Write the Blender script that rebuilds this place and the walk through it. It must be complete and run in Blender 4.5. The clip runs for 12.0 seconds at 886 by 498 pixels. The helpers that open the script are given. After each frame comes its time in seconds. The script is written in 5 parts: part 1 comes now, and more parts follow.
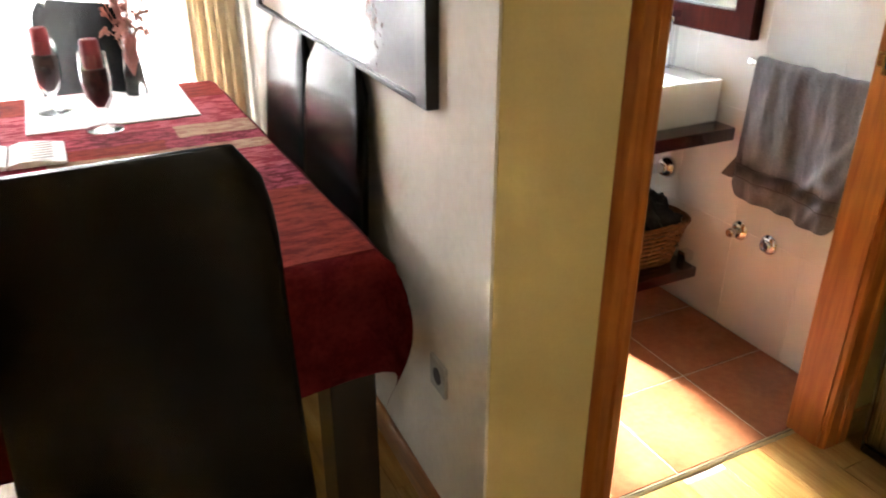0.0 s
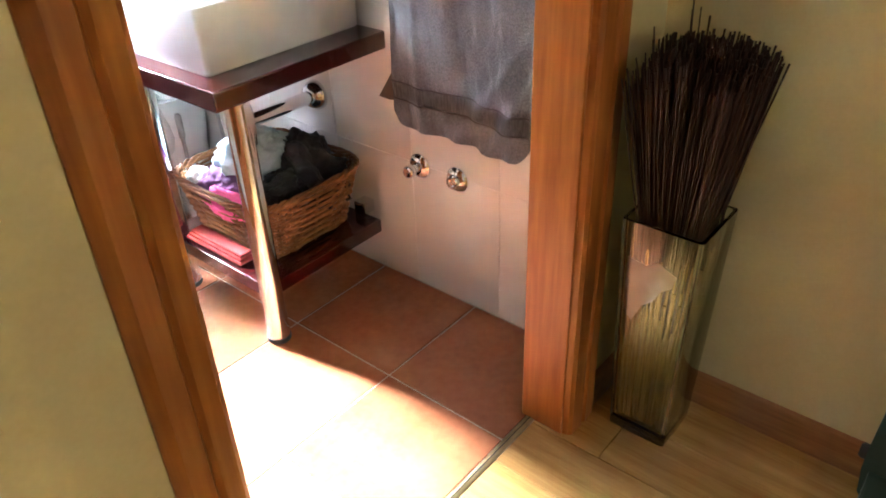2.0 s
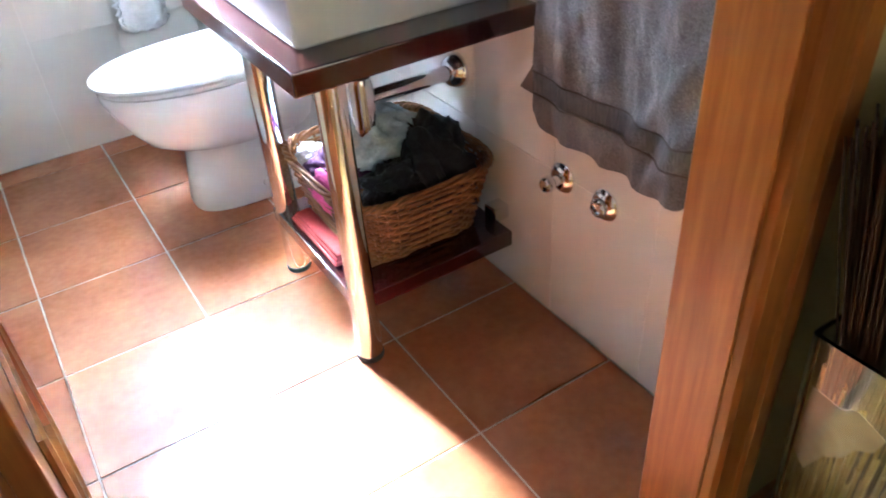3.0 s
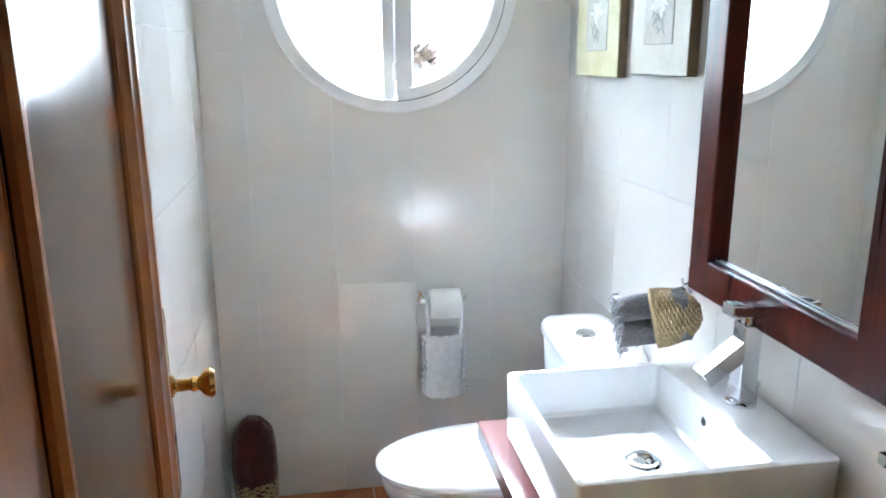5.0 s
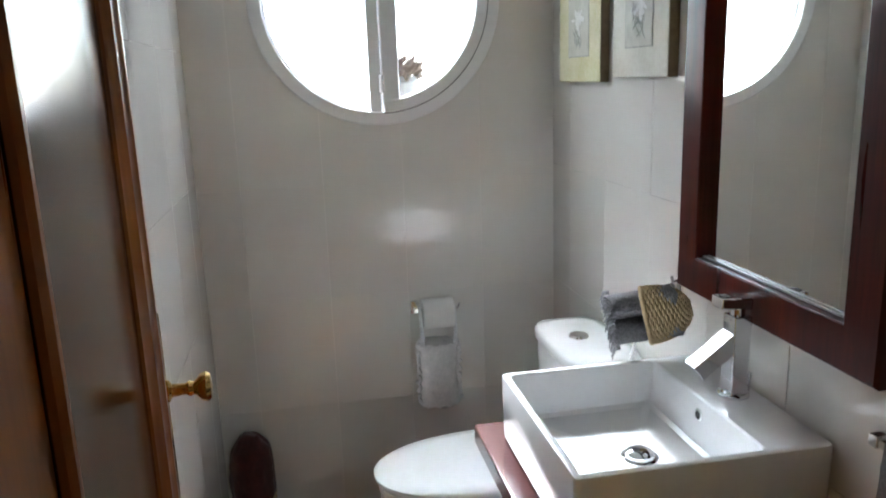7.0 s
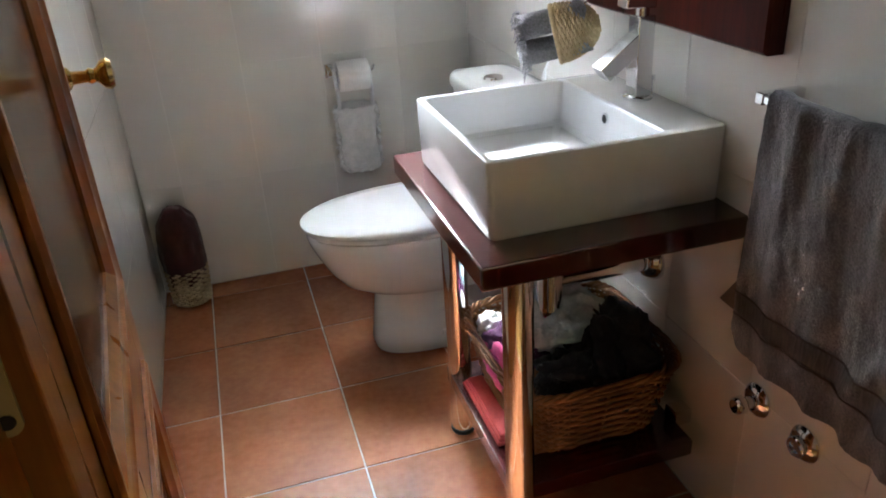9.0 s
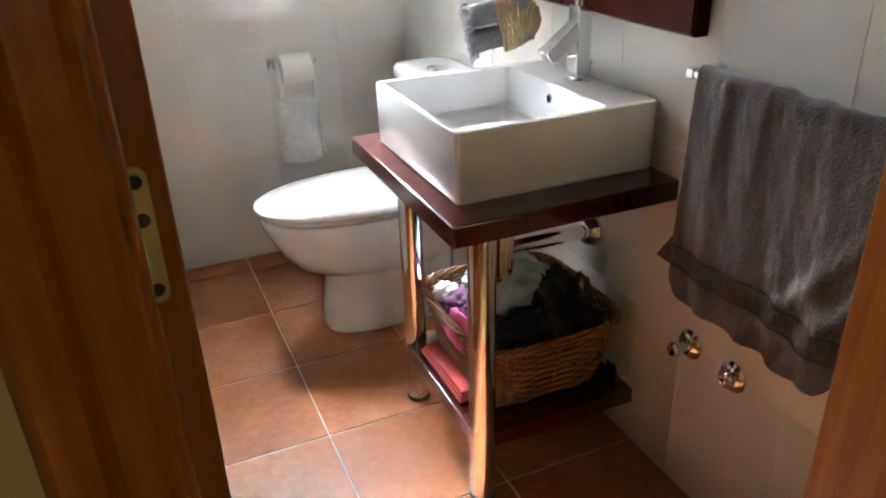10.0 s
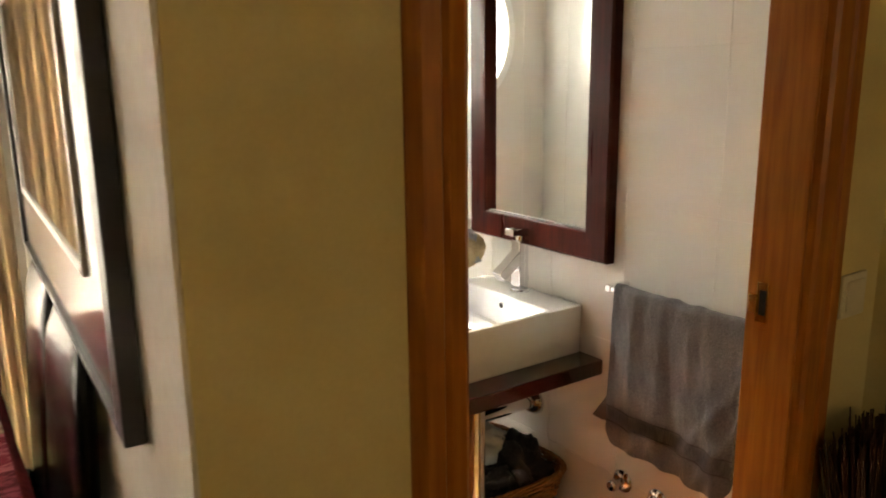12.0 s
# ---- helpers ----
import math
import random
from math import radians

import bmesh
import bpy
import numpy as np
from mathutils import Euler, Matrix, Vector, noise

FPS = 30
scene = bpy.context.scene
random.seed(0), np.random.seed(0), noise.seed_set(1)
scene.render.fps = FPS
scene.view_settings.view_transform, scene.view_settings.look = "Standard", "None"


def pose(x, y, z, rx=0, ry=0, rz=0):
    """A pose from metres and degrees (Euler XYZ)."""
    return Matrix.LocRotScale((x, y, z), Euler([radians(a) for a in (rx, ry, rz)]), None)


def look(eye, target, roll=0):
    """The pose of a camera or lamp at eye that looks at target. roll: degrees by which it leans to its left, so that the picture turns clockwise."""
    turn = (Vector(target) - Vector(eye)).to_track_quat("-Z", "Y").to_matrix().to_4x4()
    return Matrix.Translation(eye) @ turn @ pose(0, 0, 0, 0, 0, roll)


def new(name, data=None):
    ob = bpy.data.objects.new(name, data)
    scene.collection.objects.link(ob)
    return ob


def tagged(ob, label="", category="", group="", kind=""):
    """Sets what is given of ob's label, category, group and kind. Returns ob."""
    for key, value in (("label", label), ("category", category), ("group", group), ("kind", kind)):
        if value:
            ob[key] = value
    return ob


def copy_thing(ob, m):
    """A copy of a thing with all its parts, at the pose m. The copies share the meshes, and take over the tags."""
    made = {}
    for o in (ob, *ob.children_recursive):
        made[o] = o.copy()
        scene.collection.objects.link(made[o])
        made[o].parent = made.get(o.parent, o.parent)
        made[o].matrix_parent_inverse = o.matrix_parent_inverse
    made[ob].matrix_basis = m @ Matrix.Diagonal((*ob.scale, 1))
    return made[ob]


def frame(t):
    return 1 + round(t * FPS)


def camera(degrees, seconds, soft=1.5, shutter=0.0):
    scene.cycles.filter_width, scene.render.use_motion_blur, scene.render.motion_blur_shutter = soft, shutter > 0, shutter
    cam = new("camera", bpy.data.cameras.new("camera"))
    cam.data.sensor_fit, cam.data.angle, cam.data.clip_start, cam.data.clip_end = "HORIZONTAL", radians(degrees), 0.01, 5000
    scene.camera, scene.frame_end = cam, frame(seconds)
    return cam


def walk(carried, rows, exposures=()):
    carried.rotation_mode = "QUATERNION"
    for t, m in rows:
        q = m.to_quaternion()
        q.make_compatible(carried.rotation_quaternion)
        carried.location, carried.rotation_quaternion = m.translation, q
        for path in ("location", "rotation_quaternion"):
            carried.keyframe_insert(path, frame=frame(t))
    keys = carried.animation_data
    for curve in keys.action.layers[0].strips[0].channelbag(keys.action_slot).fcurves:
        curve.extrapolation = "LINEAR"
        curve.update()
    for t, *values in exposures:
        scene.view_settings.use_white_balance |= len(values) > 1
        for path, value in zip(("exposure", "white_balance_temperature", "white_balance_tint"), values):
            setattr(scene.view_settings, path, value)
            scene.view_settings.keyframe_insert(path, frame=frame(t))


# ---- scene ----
cam = camera(60.7, 12.0, soft=1.8, shutter=0.2)
PATH = [
    (0, (0.318, 0.4, 1.45), (1.129, 2.01, 0.584), 0.1),
    (0.5, (0.471, 0.494, 1.37), (1.437, 1.953, 0.403), -0.5),
    (1, (0.66, 0.577, 1.283), (1.702, 1.877, 0.177), 0.6),
    (1.5, (0.867, 0.731, 1.26), (2.088, 1.884, 0.173), -0.5),
    (2, (0.984, 0.855, 1.272), (2.253, 1.955, 0.187), -2.3),
    (2.5, (1.182, 0.954, 1.23), (2.268, 2.157, 0.058), -4.2),
    (3, (1.397, 1.047, 1.204), (2.218, 2.432, 0.018), -4.1),
    (3.5, (1.48, 1.122, 1.238), (2.013, 2.714, 0.151), -2.9),
    (3.7, (1.49, 1.15, 1.265), (1.965, 2.86, 0.34), -2.5),
    (5.3, (1.453, 1.243, 1.543), (1.769, 3.167, 1.099), -0.1),
    (5.5, (1.451, 1.238, 1.549), (1.767, 3.177, 1.172), 0.1),
    (6, (1.442, 1.228, 1.561), (1.743, 3.2, 1.416), -0.8),
    (6.5, (1.434, 1.216, 1.557), (1.751, 3.174, 1.296), -1.7),
    (7, (1.458, 1.219, 1.49), (1.805, 3.137, 1.042), -2.0),
    (7.5, (1.474, 1.211, 1.428), (1.829, 3.083, 0.821), -1.9),
    (7.7, (1.479, 1.208, 1.407), (1.85, 3.056, 0.738), -1.8),
    (9.3, (1.422, 1.102, 1.285), (1.938, 2.795, 0.352), -4.0),
    (9.5, (1.395, 1.078, 1.276), (1.956, 2.748, 0.33), -3.5),
    (10, (1.295, 1.03, 1.291), (1.996, 2.679, 0.403), -1.8),
    (10.5, (1.158, 1.011, 1.37), (2.21, 2.6, 0.764), 0.6),
    (11, (1.046, 0.946, 1.454), (2.23, 2.475, 0.944), -0.0),
    (11.5, (0.919, 0.851, 1.482), (2.139, 2.381, 1.069), -0.6),
    (12, (0.757, 0.729, 1.509), (1.869, 2.334, 1.075), -0.7),
]
EXPOSURES = [(0.0, 4.85, 6050, 10), (0.5, 5.3, 5800, 10), (1.0, 5.45, 5750, 10), (1.5, 5.35, 5500, 10), (2.5, 5.1, 5100, 8), (3.7, 4.72, 4650, 4), (4.4, 4.2, 5000, 5), (5.3, 3.83, 5400, 6),
             (6.0, 3.17, 5600, 7), (6.6, 2.85, 5750, 7), (7.7, 2.86, 5850, 8), (9.5, 3.33, 5850, 8), (10.5, 3.7, 6500, 9), (12.0, 3.88, 7800, 10)]
walk(cam, [(t, look(eye, target, roll)) for t, eye, target, roll in PATH], EXPOSURES)

# ---- world and light ----
world = bpy.data.worlds.new("sky_world")
scene.world = world
world.use_nodes = True
wn = world.node_tree.nodes
sky = wn.new("ShaderNodeTexSky")
sky.sky_type, sky.sun_disc, sky.sun_elevation, sky.sun_rotation = "NISHITA", False, radians(41.5), radians(-4)
world.node_tree.links.new(sky.outputs[0], wn["Background"].inputs[0])
wn["Background"].inputs[1].default_value = 0.05


# An area lamp: sky light at the round window, and an added hall fill.
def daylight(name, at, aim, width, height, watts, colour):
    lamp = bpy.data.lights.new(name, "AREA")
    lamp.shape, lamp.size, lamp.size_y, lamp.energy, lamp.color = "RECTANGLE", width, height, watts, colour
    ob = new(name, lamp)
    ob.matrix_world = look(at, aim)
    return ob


sun = bpy.data.lights.new("hazy_sun", "SUN")
sun.energy, sun.angle, sun.color = 5.0, radians(12), (1.0, 0.99, 0.97)
new("hazy_sun", sun).matrix_world = look((0, 0, 0), (0.05, -0.749, -0.6626))
daylight("bathroom_window_daylight", (1.72, 5.4, 2.5), (1.72, 3.7, 2.1), 8.0, 5.0, 112, (0.93, 0.97, 1.0))
# Added warm fill behind the camera to brighten the hall; no window stands there.
daylight("hall_fill_lamp", (1.75, -2.2, 1.6), (1.5, 1.5, 0.9), 1.1, 1.3, 0.50, (1.0, 0.84, 0.56))


# ---- materials ----
def material(name, dark, light, scale=6.0, stretch=(1, 1, 1), rough=0.5, metal=0.0, bump=0.0, fine=60.0, spread=(0.35, 0.65), coat=0.0, vary=0.0,
             rough_vary=0.08, sheen=0.0, grain=0.35, distance=0.002, ior=1.5):
    m = bpy.data.materials.new(name)
    m.use_nodes = True
    n, l = m.node_tree.nodes, m.node_tree.links
    b = n["Principled BSDF"]
    tc, mp = n.new("ShaderNodeTexCoord"), n.new("ShaderNodeMapping")
    mp.inputs["Scale"].default_value = stretch
    l.new(tc.outputs["Object"], mp.inputs[0])
    info = n.new("ShaderNodeObjectInfo")
    shift = n.new("ShaderNodeVectorMath")
    shift.operation = "MULTIPLY_ADD"
    l.new(info.outputs["Random"], shift.inputs[0])
    shift.inputs[1].default_value = (7.3, 3.1, 5.7)
    l.new(mp.outputs[0], shift.inputs[2])
    big, small = n.new("ShaderNodeTexNoise"), n.new("ShaderNodeTexNoise")
    big.inputs["Scale"].default_value, small.inputs["Scale"].default_value = scale, fine
    big.inputs["Detail"].default_value = small.inputs["Detail"].default_value = 5
    for t in (big, small):
        l.new(shift.outputs[0], t.inputs["Vector"])
    mixer = n.new("ShaderNodeMix")
    mixer.inputs[0].default_value = grain
    l.new(big.outputs["Fac"], mixer.inputs[2])
    l.new(small.outputs["Fac"], mixer.inputs[3])
    ramp = n.new("ShaderNodeValToRGB")
    ramp.color_ramp.elements[0].position, ramp.color_ramp.elements[1].position = spread
    ramp.color_ramp.elements[0].color, ramp.color_ramp.elements[1].color = (*dark, 1), (*light, 1)
    l.new(mixer.outputs[0], ramp.inputs[0])
    colour = ramp.outputs[0]
    if vary:
        hsv, rng = n.new("ShaderNodeHueSaturation"), n.new("ShaderNodeMapRange")
        rng.inputs["To Min"].default_value, rng.inputs["To Max"].default_value = 1 - vary, 1 + vary
        l.new(info.outputs["Random"], rng.inputs[0])
        l.new(rng.outputs[0], hsv.inputs["Value"])
        l.new(colour, hsv.inputs["Color"])
        colour = hsv.outputs[0]
    l.new(colour, b.inputs["Base Color"])
    rr = n.new("ShaderNodeMapRange")
    rr.inputs["To Min"].default_value, rr.inputs["To Max"].default_value = max(0.02, rough - rough_vary), rough + rough_vary
    l.new(big.outputs["Fac"], rr.inputs[0])
    l.new(rr.outputs[0], b.inputs["Roughness"])
    b.inputs["Metallic"].default_value, b.inputs["Coat Weight"].default_value, b.inputs["Coat Roughness"].default_value = metal, coat, 0.08
    b.inputs["Sheen Weight"].default_value, b.inputs["IOR"].default_value = sheen, ior
    if bump:
        bp = n.new("ShaderNodeBump")
        bp.inputs["Strength"].default_value, bp.inputs["Distance"].default_value = bump, distance
        l.new(mixer.outputs[0], bp.inputs["Height"])
        l.new(bp.outputs[0], b.inputs["Normal"])
    return m


def glass(name, colour, rough=0.0, ior=1.45):
    m = bpy.data.materials.new(name)
    m.use_nodes = True
    b = m.node_tree.nodes["Principled BSDF"]
    b.inputs["Base Color"].default_value, b.inputs["Roughness"].default_value = (*colour, 1), rough
    b.inputs["Transmission Weight"].default_value, b.inputs["IOR"].default_value = 1.0, ior
    return m


Z_GRAIN, Y_GRAIN, X_GRAIN = (9, 9, 0.6), (9, 0.6, 9), (0.6, 9, 9)
wall_tile_mat = material("glazed_wall_tile", (0.722, 0.702, 0.662), (0.742, 0.722, 0.682), 5, rough=0.042, bump=0.015, fine=14, vary=0.008, rough_vary=0.015)
wall_grout = material("pale_grout", (0.78, 0.76, 0.72), (0.85, 0.83, 0.79), 9, rough=0.85, bump=0.2)
floor_tile_mat = material("terracotta_tile", (0.26, 0.082, 0.029), (0.43, 0.170, 0.073), 4.5, rough=0.23, bump=0.08, fine=45, vary=0.10, spread=(0.3, 0.72), rough_vary=0.05, coat=0.25)
floor_grout = material("terracotta_grout", (0.38, 0.27, 0.20), (0.52, 0.40, 0.31), 12, rough=0.8, bump=0.2)
parquet_mat = material("oak_parquet", (0.36, 0.185, 0.048), (0.56, 0.335, 0.10), 3.0, (14, 0.8, 9), rough=0.24, bump=0.04, fine=18, vary=0.09, coat=0.3)
parquet_gap = material("parquet_joint", (0.26, 0.15, 0.055), (0.34, 0.20, 0.08), 5, rough=0.7)
threshold_mat = material("brass_threshold", (0.34, 0.25, 0.11), (0.50, 0.39, 0.19), 4, (0.7, 9, 9), rough=0.34, metal=0.7, bump=0.1)
hall_paint = material("cream_yellow_paint", (0.61, 0.51, 0.245), (0.67, 0.57, 0.295), 3, rough=0.7, bump=0.25, fine=130, distance=0.001)
white_plaster = material("rough_white_plaster", (0.62, 0.58, 0.50), (0.72, 0.68, 0.60), 4, rough=0.8, bump=0.9, fine=42, distance=0.009)
ceiling_paint = material("white_ceiling_paint", (0.76, 0.75, 0.72), (0.80, 0.79, 0.77), 3, rough=0.85, bump=0.1)
casing_wood = material("honey_oak_casing", (0.28, 0.082, 0.009), (0.42, 0.145, 0.020), 7.5, Z_GRAIN, rough=0.33, bump=0.10, fine=14, ior=1.40)
door_wood = material("varnished_oak_door", (0.21, 0.066, 0.009), (0.34, 0.125, 0.022), 3.2, Z_GRAIN, rough=0.30, bump=0.05, fine=13, ior=1.38)
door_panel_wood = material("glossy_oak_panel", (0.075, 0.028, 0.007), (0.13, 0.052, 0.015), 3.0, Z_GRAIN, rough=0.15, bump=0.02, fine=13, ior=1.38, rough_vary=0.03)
skirting_wood = material("oak_skirting", (0.24, 0.095, 0.022), (0.42, 0.19, 0.055), 3.4, Y_GRAIN, rough=0.34, bump=0.1, fine=14)
mahogany = material("red_mahogany", (0.024, 0.002, 0.0018), (0.055, 0.0042, 0.0036), 3.5, Y_GRAIN, rough=0.20, bump=0.03, fine=16, coat=0.7, spread=(0.2, 0.8))
mirror_frame_wood = material("mahogany_frame", (0.030, 0.0035, 0.002), (0.075, 0.010, 0.005), 3.5, Z_GRAIN, rough=0.30, bump=0.05, fine=16, ior=1.32)
ceramic = material("white_ceramic", (0.78, 0.79, 0.80), (0.82, 0.83, 0.84), 2, rough=0.08, rough_vary=0.02, coat=0.3)
white_plastic = material("white_plastic", (0.80, 0.81, 0.82), (0.84, 0.85, 0.86), 3, rough=0.22, rough_vary=0.04)
white_lacquer = material("white_lacquered_frame", (0.80, 0.80, 0.80), (0.85, 0.85, 0.85), 4, rough=0.32, bump=0.04)
chrome = material("chrome", (0.72, 0.73, 0.75), (0.80, 0.81, 0.83), 5, rough=0.07, metal=1.0, rough_vary=0.03)
brass = material("polished_brass", (0.62, 0.40, 0.12), (0.78, 0.54, 0.20), 6, rough=0.18, metal=1.0, rough_vary=0.06)
dull_brass = material("brassed_steel_plate", (0.50, 0.42, 0.20), (0.64, 0.55, 0.30), 6, rough=0.42, metal=0.25, bump=0.1)
dark_hole = material("dark_hole", (0.012, 0.012, 0.012), (0.02, 0.02, 0.02), 5, rough=0.6)
rubber = material("black_rubber", (0.015, 0.015, 0.016), (0.03, 0.03, 0.03), 8, rough=0.6)
steel = material("grey_steel", (0.40, 0.41, 0.42), (0.52, 0.53, 0.54), 8, rough=0.38, metal=0.7, bump=0.05)
towel_mat = material("grey_terry", (0.070, 0.067, 0.073), (0.165, 0.157, 0.168), 9, rough=0.95, bump=0.8, fine=300, distance=0.004, sheen=0.25, grain=0.6)
roll_mat = material("pale_grey_terry", (0.24, 0.235, 0.25), (0.44, 0.435, 0.46), 16, rough=0.95, bump=0.9, fine=260, distance=0.006, sheen=0.2, grain=0.7)
stitch_mat = material("dark_stitching", (0.075, 0.067, 0.066), (0.12, 0.108, 0.106), 30, rough=0.9)
towel_band = material("grey_towel_band", (0.105, 0.100, 0.107), (0.19, 0.18, 0.19), 30, (1, 8, 1), rough=0.9, bump=0.4, fine=200)
towel_back = material("taupe_cloth", (0.10, 0.075, 0.06), (0.15, 0.115, 0.095), 12, rough=0.95, bump=0.7, fine=260, sheen=0.2)
wicker_mat = material("brown_wicker", (0.15, 0.056, 0.014), (0.35, 0.155, 0.045), 12, rough=0.55, bump=0.3, fine=70)
seagrass_mat = material("pale_seagrass", (0.36, 0.26, 0.13), (0.58, 0.45, 0.26), 18, rough=0.8, bump=0.5, fine=90)
cloth_black = material("black_cloth", (0.010, 0.010, 0.012), (0.03, 0.03, 0.034), 9, rough=0.95, bump=0.8, fine=160, sheen=0.15)
cloth_grey = material("blue_grey_cloth", (0.38, 0.48, 0.53), (0.56, 0.66, 0.70), 7, rough=0.95, bump=0.8, fine=160)
cloth_pink = material("pink_cloth", (0.62, 0.05, 0.22), (0.80, 0.16, 0.36), 7, rough=0.9, bump=0.6, fine=160)
cloth_coral = material("coral_red_cloth", (0.26, 0.022, 0.018), (0.38, 0.05, 0.04), 9, rough=0.9, bump=0.6, fine=160)
cloth_plum = material("plum_cloth", (0.07, 0.02, 0.07), (0.13, 0.05, 0.12), 7, rough=0.9, bump=0.6, fine=160)
cloth_maroon = material("dark_maroon_cloth", (0.028, 0.006, 0.006), (0.075, 0.014, 0.012), 9, rough=0.95, bump=0.9, fine=60, sheen=0.2)
lace_mat = material("white_lace", (0.70, 0.71, 0.72), (0.84, 0.84, 0.85), 40, rough=0.9, bump=0.9, fine=160)
paper_mat = material("white_tissue", (0.78, 0.77, 0.75), (0.84, 0.83, 0.81), 12, rough=0.95, bump=0.4, fine=90)
reed_mat = material("dark_brown_reed", (0.006, 0.002, 0.001), (0.060, 0.016, 0.004), 6, (30, 30, 0.8), rough=0.55, bump=0.3, fine=14, spread=(0.3, 0.75))
straw_mat = material("golden_straw", (0.22, 0.12, 0.035), (0.46, 0.30, 0.10), 8, (20, 20, 1), rough=0.5, bump=0.3, fine=14)
pink_paper = material("pale_pink_paper", (0.40, 0.29, 0.23), (0.54, 0.42, 0.35), 14, rough=0.8, bump=0.5)
canvas_yellow = material("pale_yellow_canvas", (0.52, 0.48, 0.24), (0.64, 0.60, 0.42), 11, rough=0.7, bump=0.3, fine=90)
canvas_cream = material("pale_cream_canvas", (0.54, 0.51, 0.42), (0.64, 0.62, 0.54), 9, rough=0.7, bump=0.3, fine=90)
canvas_edge = material("brown_canvas_edge", (0.16, 0.11, 0.06), (0.26, 0.19, 0.11), 9, rough=0.7)
print_line = material("grey_print_line", (0.28, 0.28, 0.24), (0.36, 0.36, 0.31), 30, rough=0.7)
print_ground = material("grey_green_print", (0.44, 0.43, 0.36), (0.57, 0.55, 0.48), 14, rough=0.7)
petal_mat = material("off_white_petal_paint", (0.66, 0.65, 0.60), (0.76, 0.75, 0.71), 20, rough=0.7, bump=0.2)
leaf_paint = material("grey_leaf_paint", (0.20, 0.21, 0.18), (0.36, 0.36, 0.31), 20, rough=0.7)
leather = material("black_leather", (0.0016, 0.0016, 0.0016), (0.004, 0.004, 0.0038), 7, ior=1.25, rough=0.24, bump=0.05, fine=120, rough_vary=0.06)
dark_wood = material("black_brown_wood", (0.010, 0.006, 0.004), (0.022, 0.012, 0.008), 4, Z_GRAIN, rough=0.20, bump=0.03)
cloth_red = material("red_brocade", (0.12, 0.005, 0.008), (0.21, 0.018, 0.020), 16, (1, 2.5, 1), rough=0.85, ior=1.2, bump=0.5, fine=80, spread=(0.4, 0.6))
cloth_rust = material("rust_red_brocade", (0.13, 0.010, 0.008), (0.27, 0.038, 0.024), 14, (1, 3.0, 1), rough=0.85, ior=1.2, bump=0.6, fine=70, spread=(0.42, 0.58))
cloth_mixed = material("taupe_and_red_brocade", (0.27, 0.022, 0.018), (0.31, 0.19, 0.125), 11, (1, 3.5, 1), rough=0.85, ior=1.2, bump=0.6, fine=60, spread=(0.47, 0.53))
cloth_rose = material("rose_brocade", (0.20, 0.008, 0.022), (0.42, 0.10, 0.12), 18, (1, 2.5, 1), rough=0.85, ior=1.2, bump=0.6, fine=80, spread=(0.44, 0.58))
cloth_plumred = material("plum_red_brocade", (0.11, 0.005, 0.012), (0.32, 0.05, 0.08), 26, (1, 2.0, 1), rough=0.85, ior=1.2, bump=0.6, fine=90, spread=(0.45, 0.56))
cloth_taupe = material("taupe_brocade", (0.26, 0.13, 0.09), (0.44, 0.31, 0.20), 22, (1, 2.5, 1), rough=0.85, ior=1.2, bump=0.6, fine=80, spread=(0.40, 0.60))
cloth_white = material("white_runner_cloth", (0.74, 0.72, 0.70), (0.82, 0.80, 0.78), 10, rough=0.85, bump=0.4, fine=120)
silver_art = material("silver_picture_panel", (0.30, 0.30, 0.31), (0.40, 0.40, 0.41), 5, rough=0.16, metal=0.6, rough_vary=0.04)
black_glazing = material("black_glazed_print", (0.012, 0.011, 0.011), (0.03, 0.028, 0.027), 4, rough=0.04, rough_vary=0.02)
black_frame = material("black_picture_frame", (0.010, 0.009, 0.009), (0.02, 0.018, 0.018), 6, rough=0.35)
candle_mat = material("dark_red_wax", (0.22, 0.02, 0.025), (0.32, 0.04, 0.045), 7, rough=0.5)
bean_mat = material("dark_coffee_beans", (0.02, 0.008, 0.005), (0.10, 0.04, 0.025), 30, rough=0.5, bump=0.5)
flower_mat = material("dried_pink_flowers", (0.34, 0.12, 0.09), (0.52, 0.24, 0.18), 20, rough=0.8)
curtain_mat = material("cream_curtain", (0.78, 0.62, 0.43), (0.86, 0.72, 0.54), 5, (3, 3, 0.4), rough=0.9, bump=0.3, fine=90)
pot_mat = material("grey_plant_pot", (0.045, 0.044, 0.043), (0.065, 0.064, 0.062), 6, rough=0.5)
plant_mat = material("dry_brown_plant", (0.022, 0.012, 0.008), (0.055, 0.030, 0.020), 20, rough=0.8)
outside_wall = material("white_render", (0.74, 0.74, 0.73), (0.80, 0.80, 0.79), 4, rough=0.85, bump=0.3, fine=80)
green_plastic = material("dark_green_plastic", (0.008, 0.028, 0.022), (0.014, 0.042, 0.034), 8, rough=0.35, bump=0.05)
red_plastic = material("red_plastic", (0.50, 0.012, 0.012), (0.62, 0.025, 0.02), 8, rough=0.3)
label_grey = material("grey_print", (0.36, 0.40, 0.38), (0.46, 0.50, 0.48), 20, rough=0.5)
switch_mat = material("ivory_switch", (0.62, 0.58, 0.44), (0.70, 0.66, 0.52), 6, rough=0.3)
socket_mat = material("grey_socket_plate", (0.46, 0.45, 0.42), (0.56, 0.55, 0.52), 6, rough=0.25)
frosted = glass("frosted_plastic", (0.82, 0.84, 0.85), 0.25, 1.35)
clear_glass = glass("clear_glass", (0.96, 0.98, 0.97))
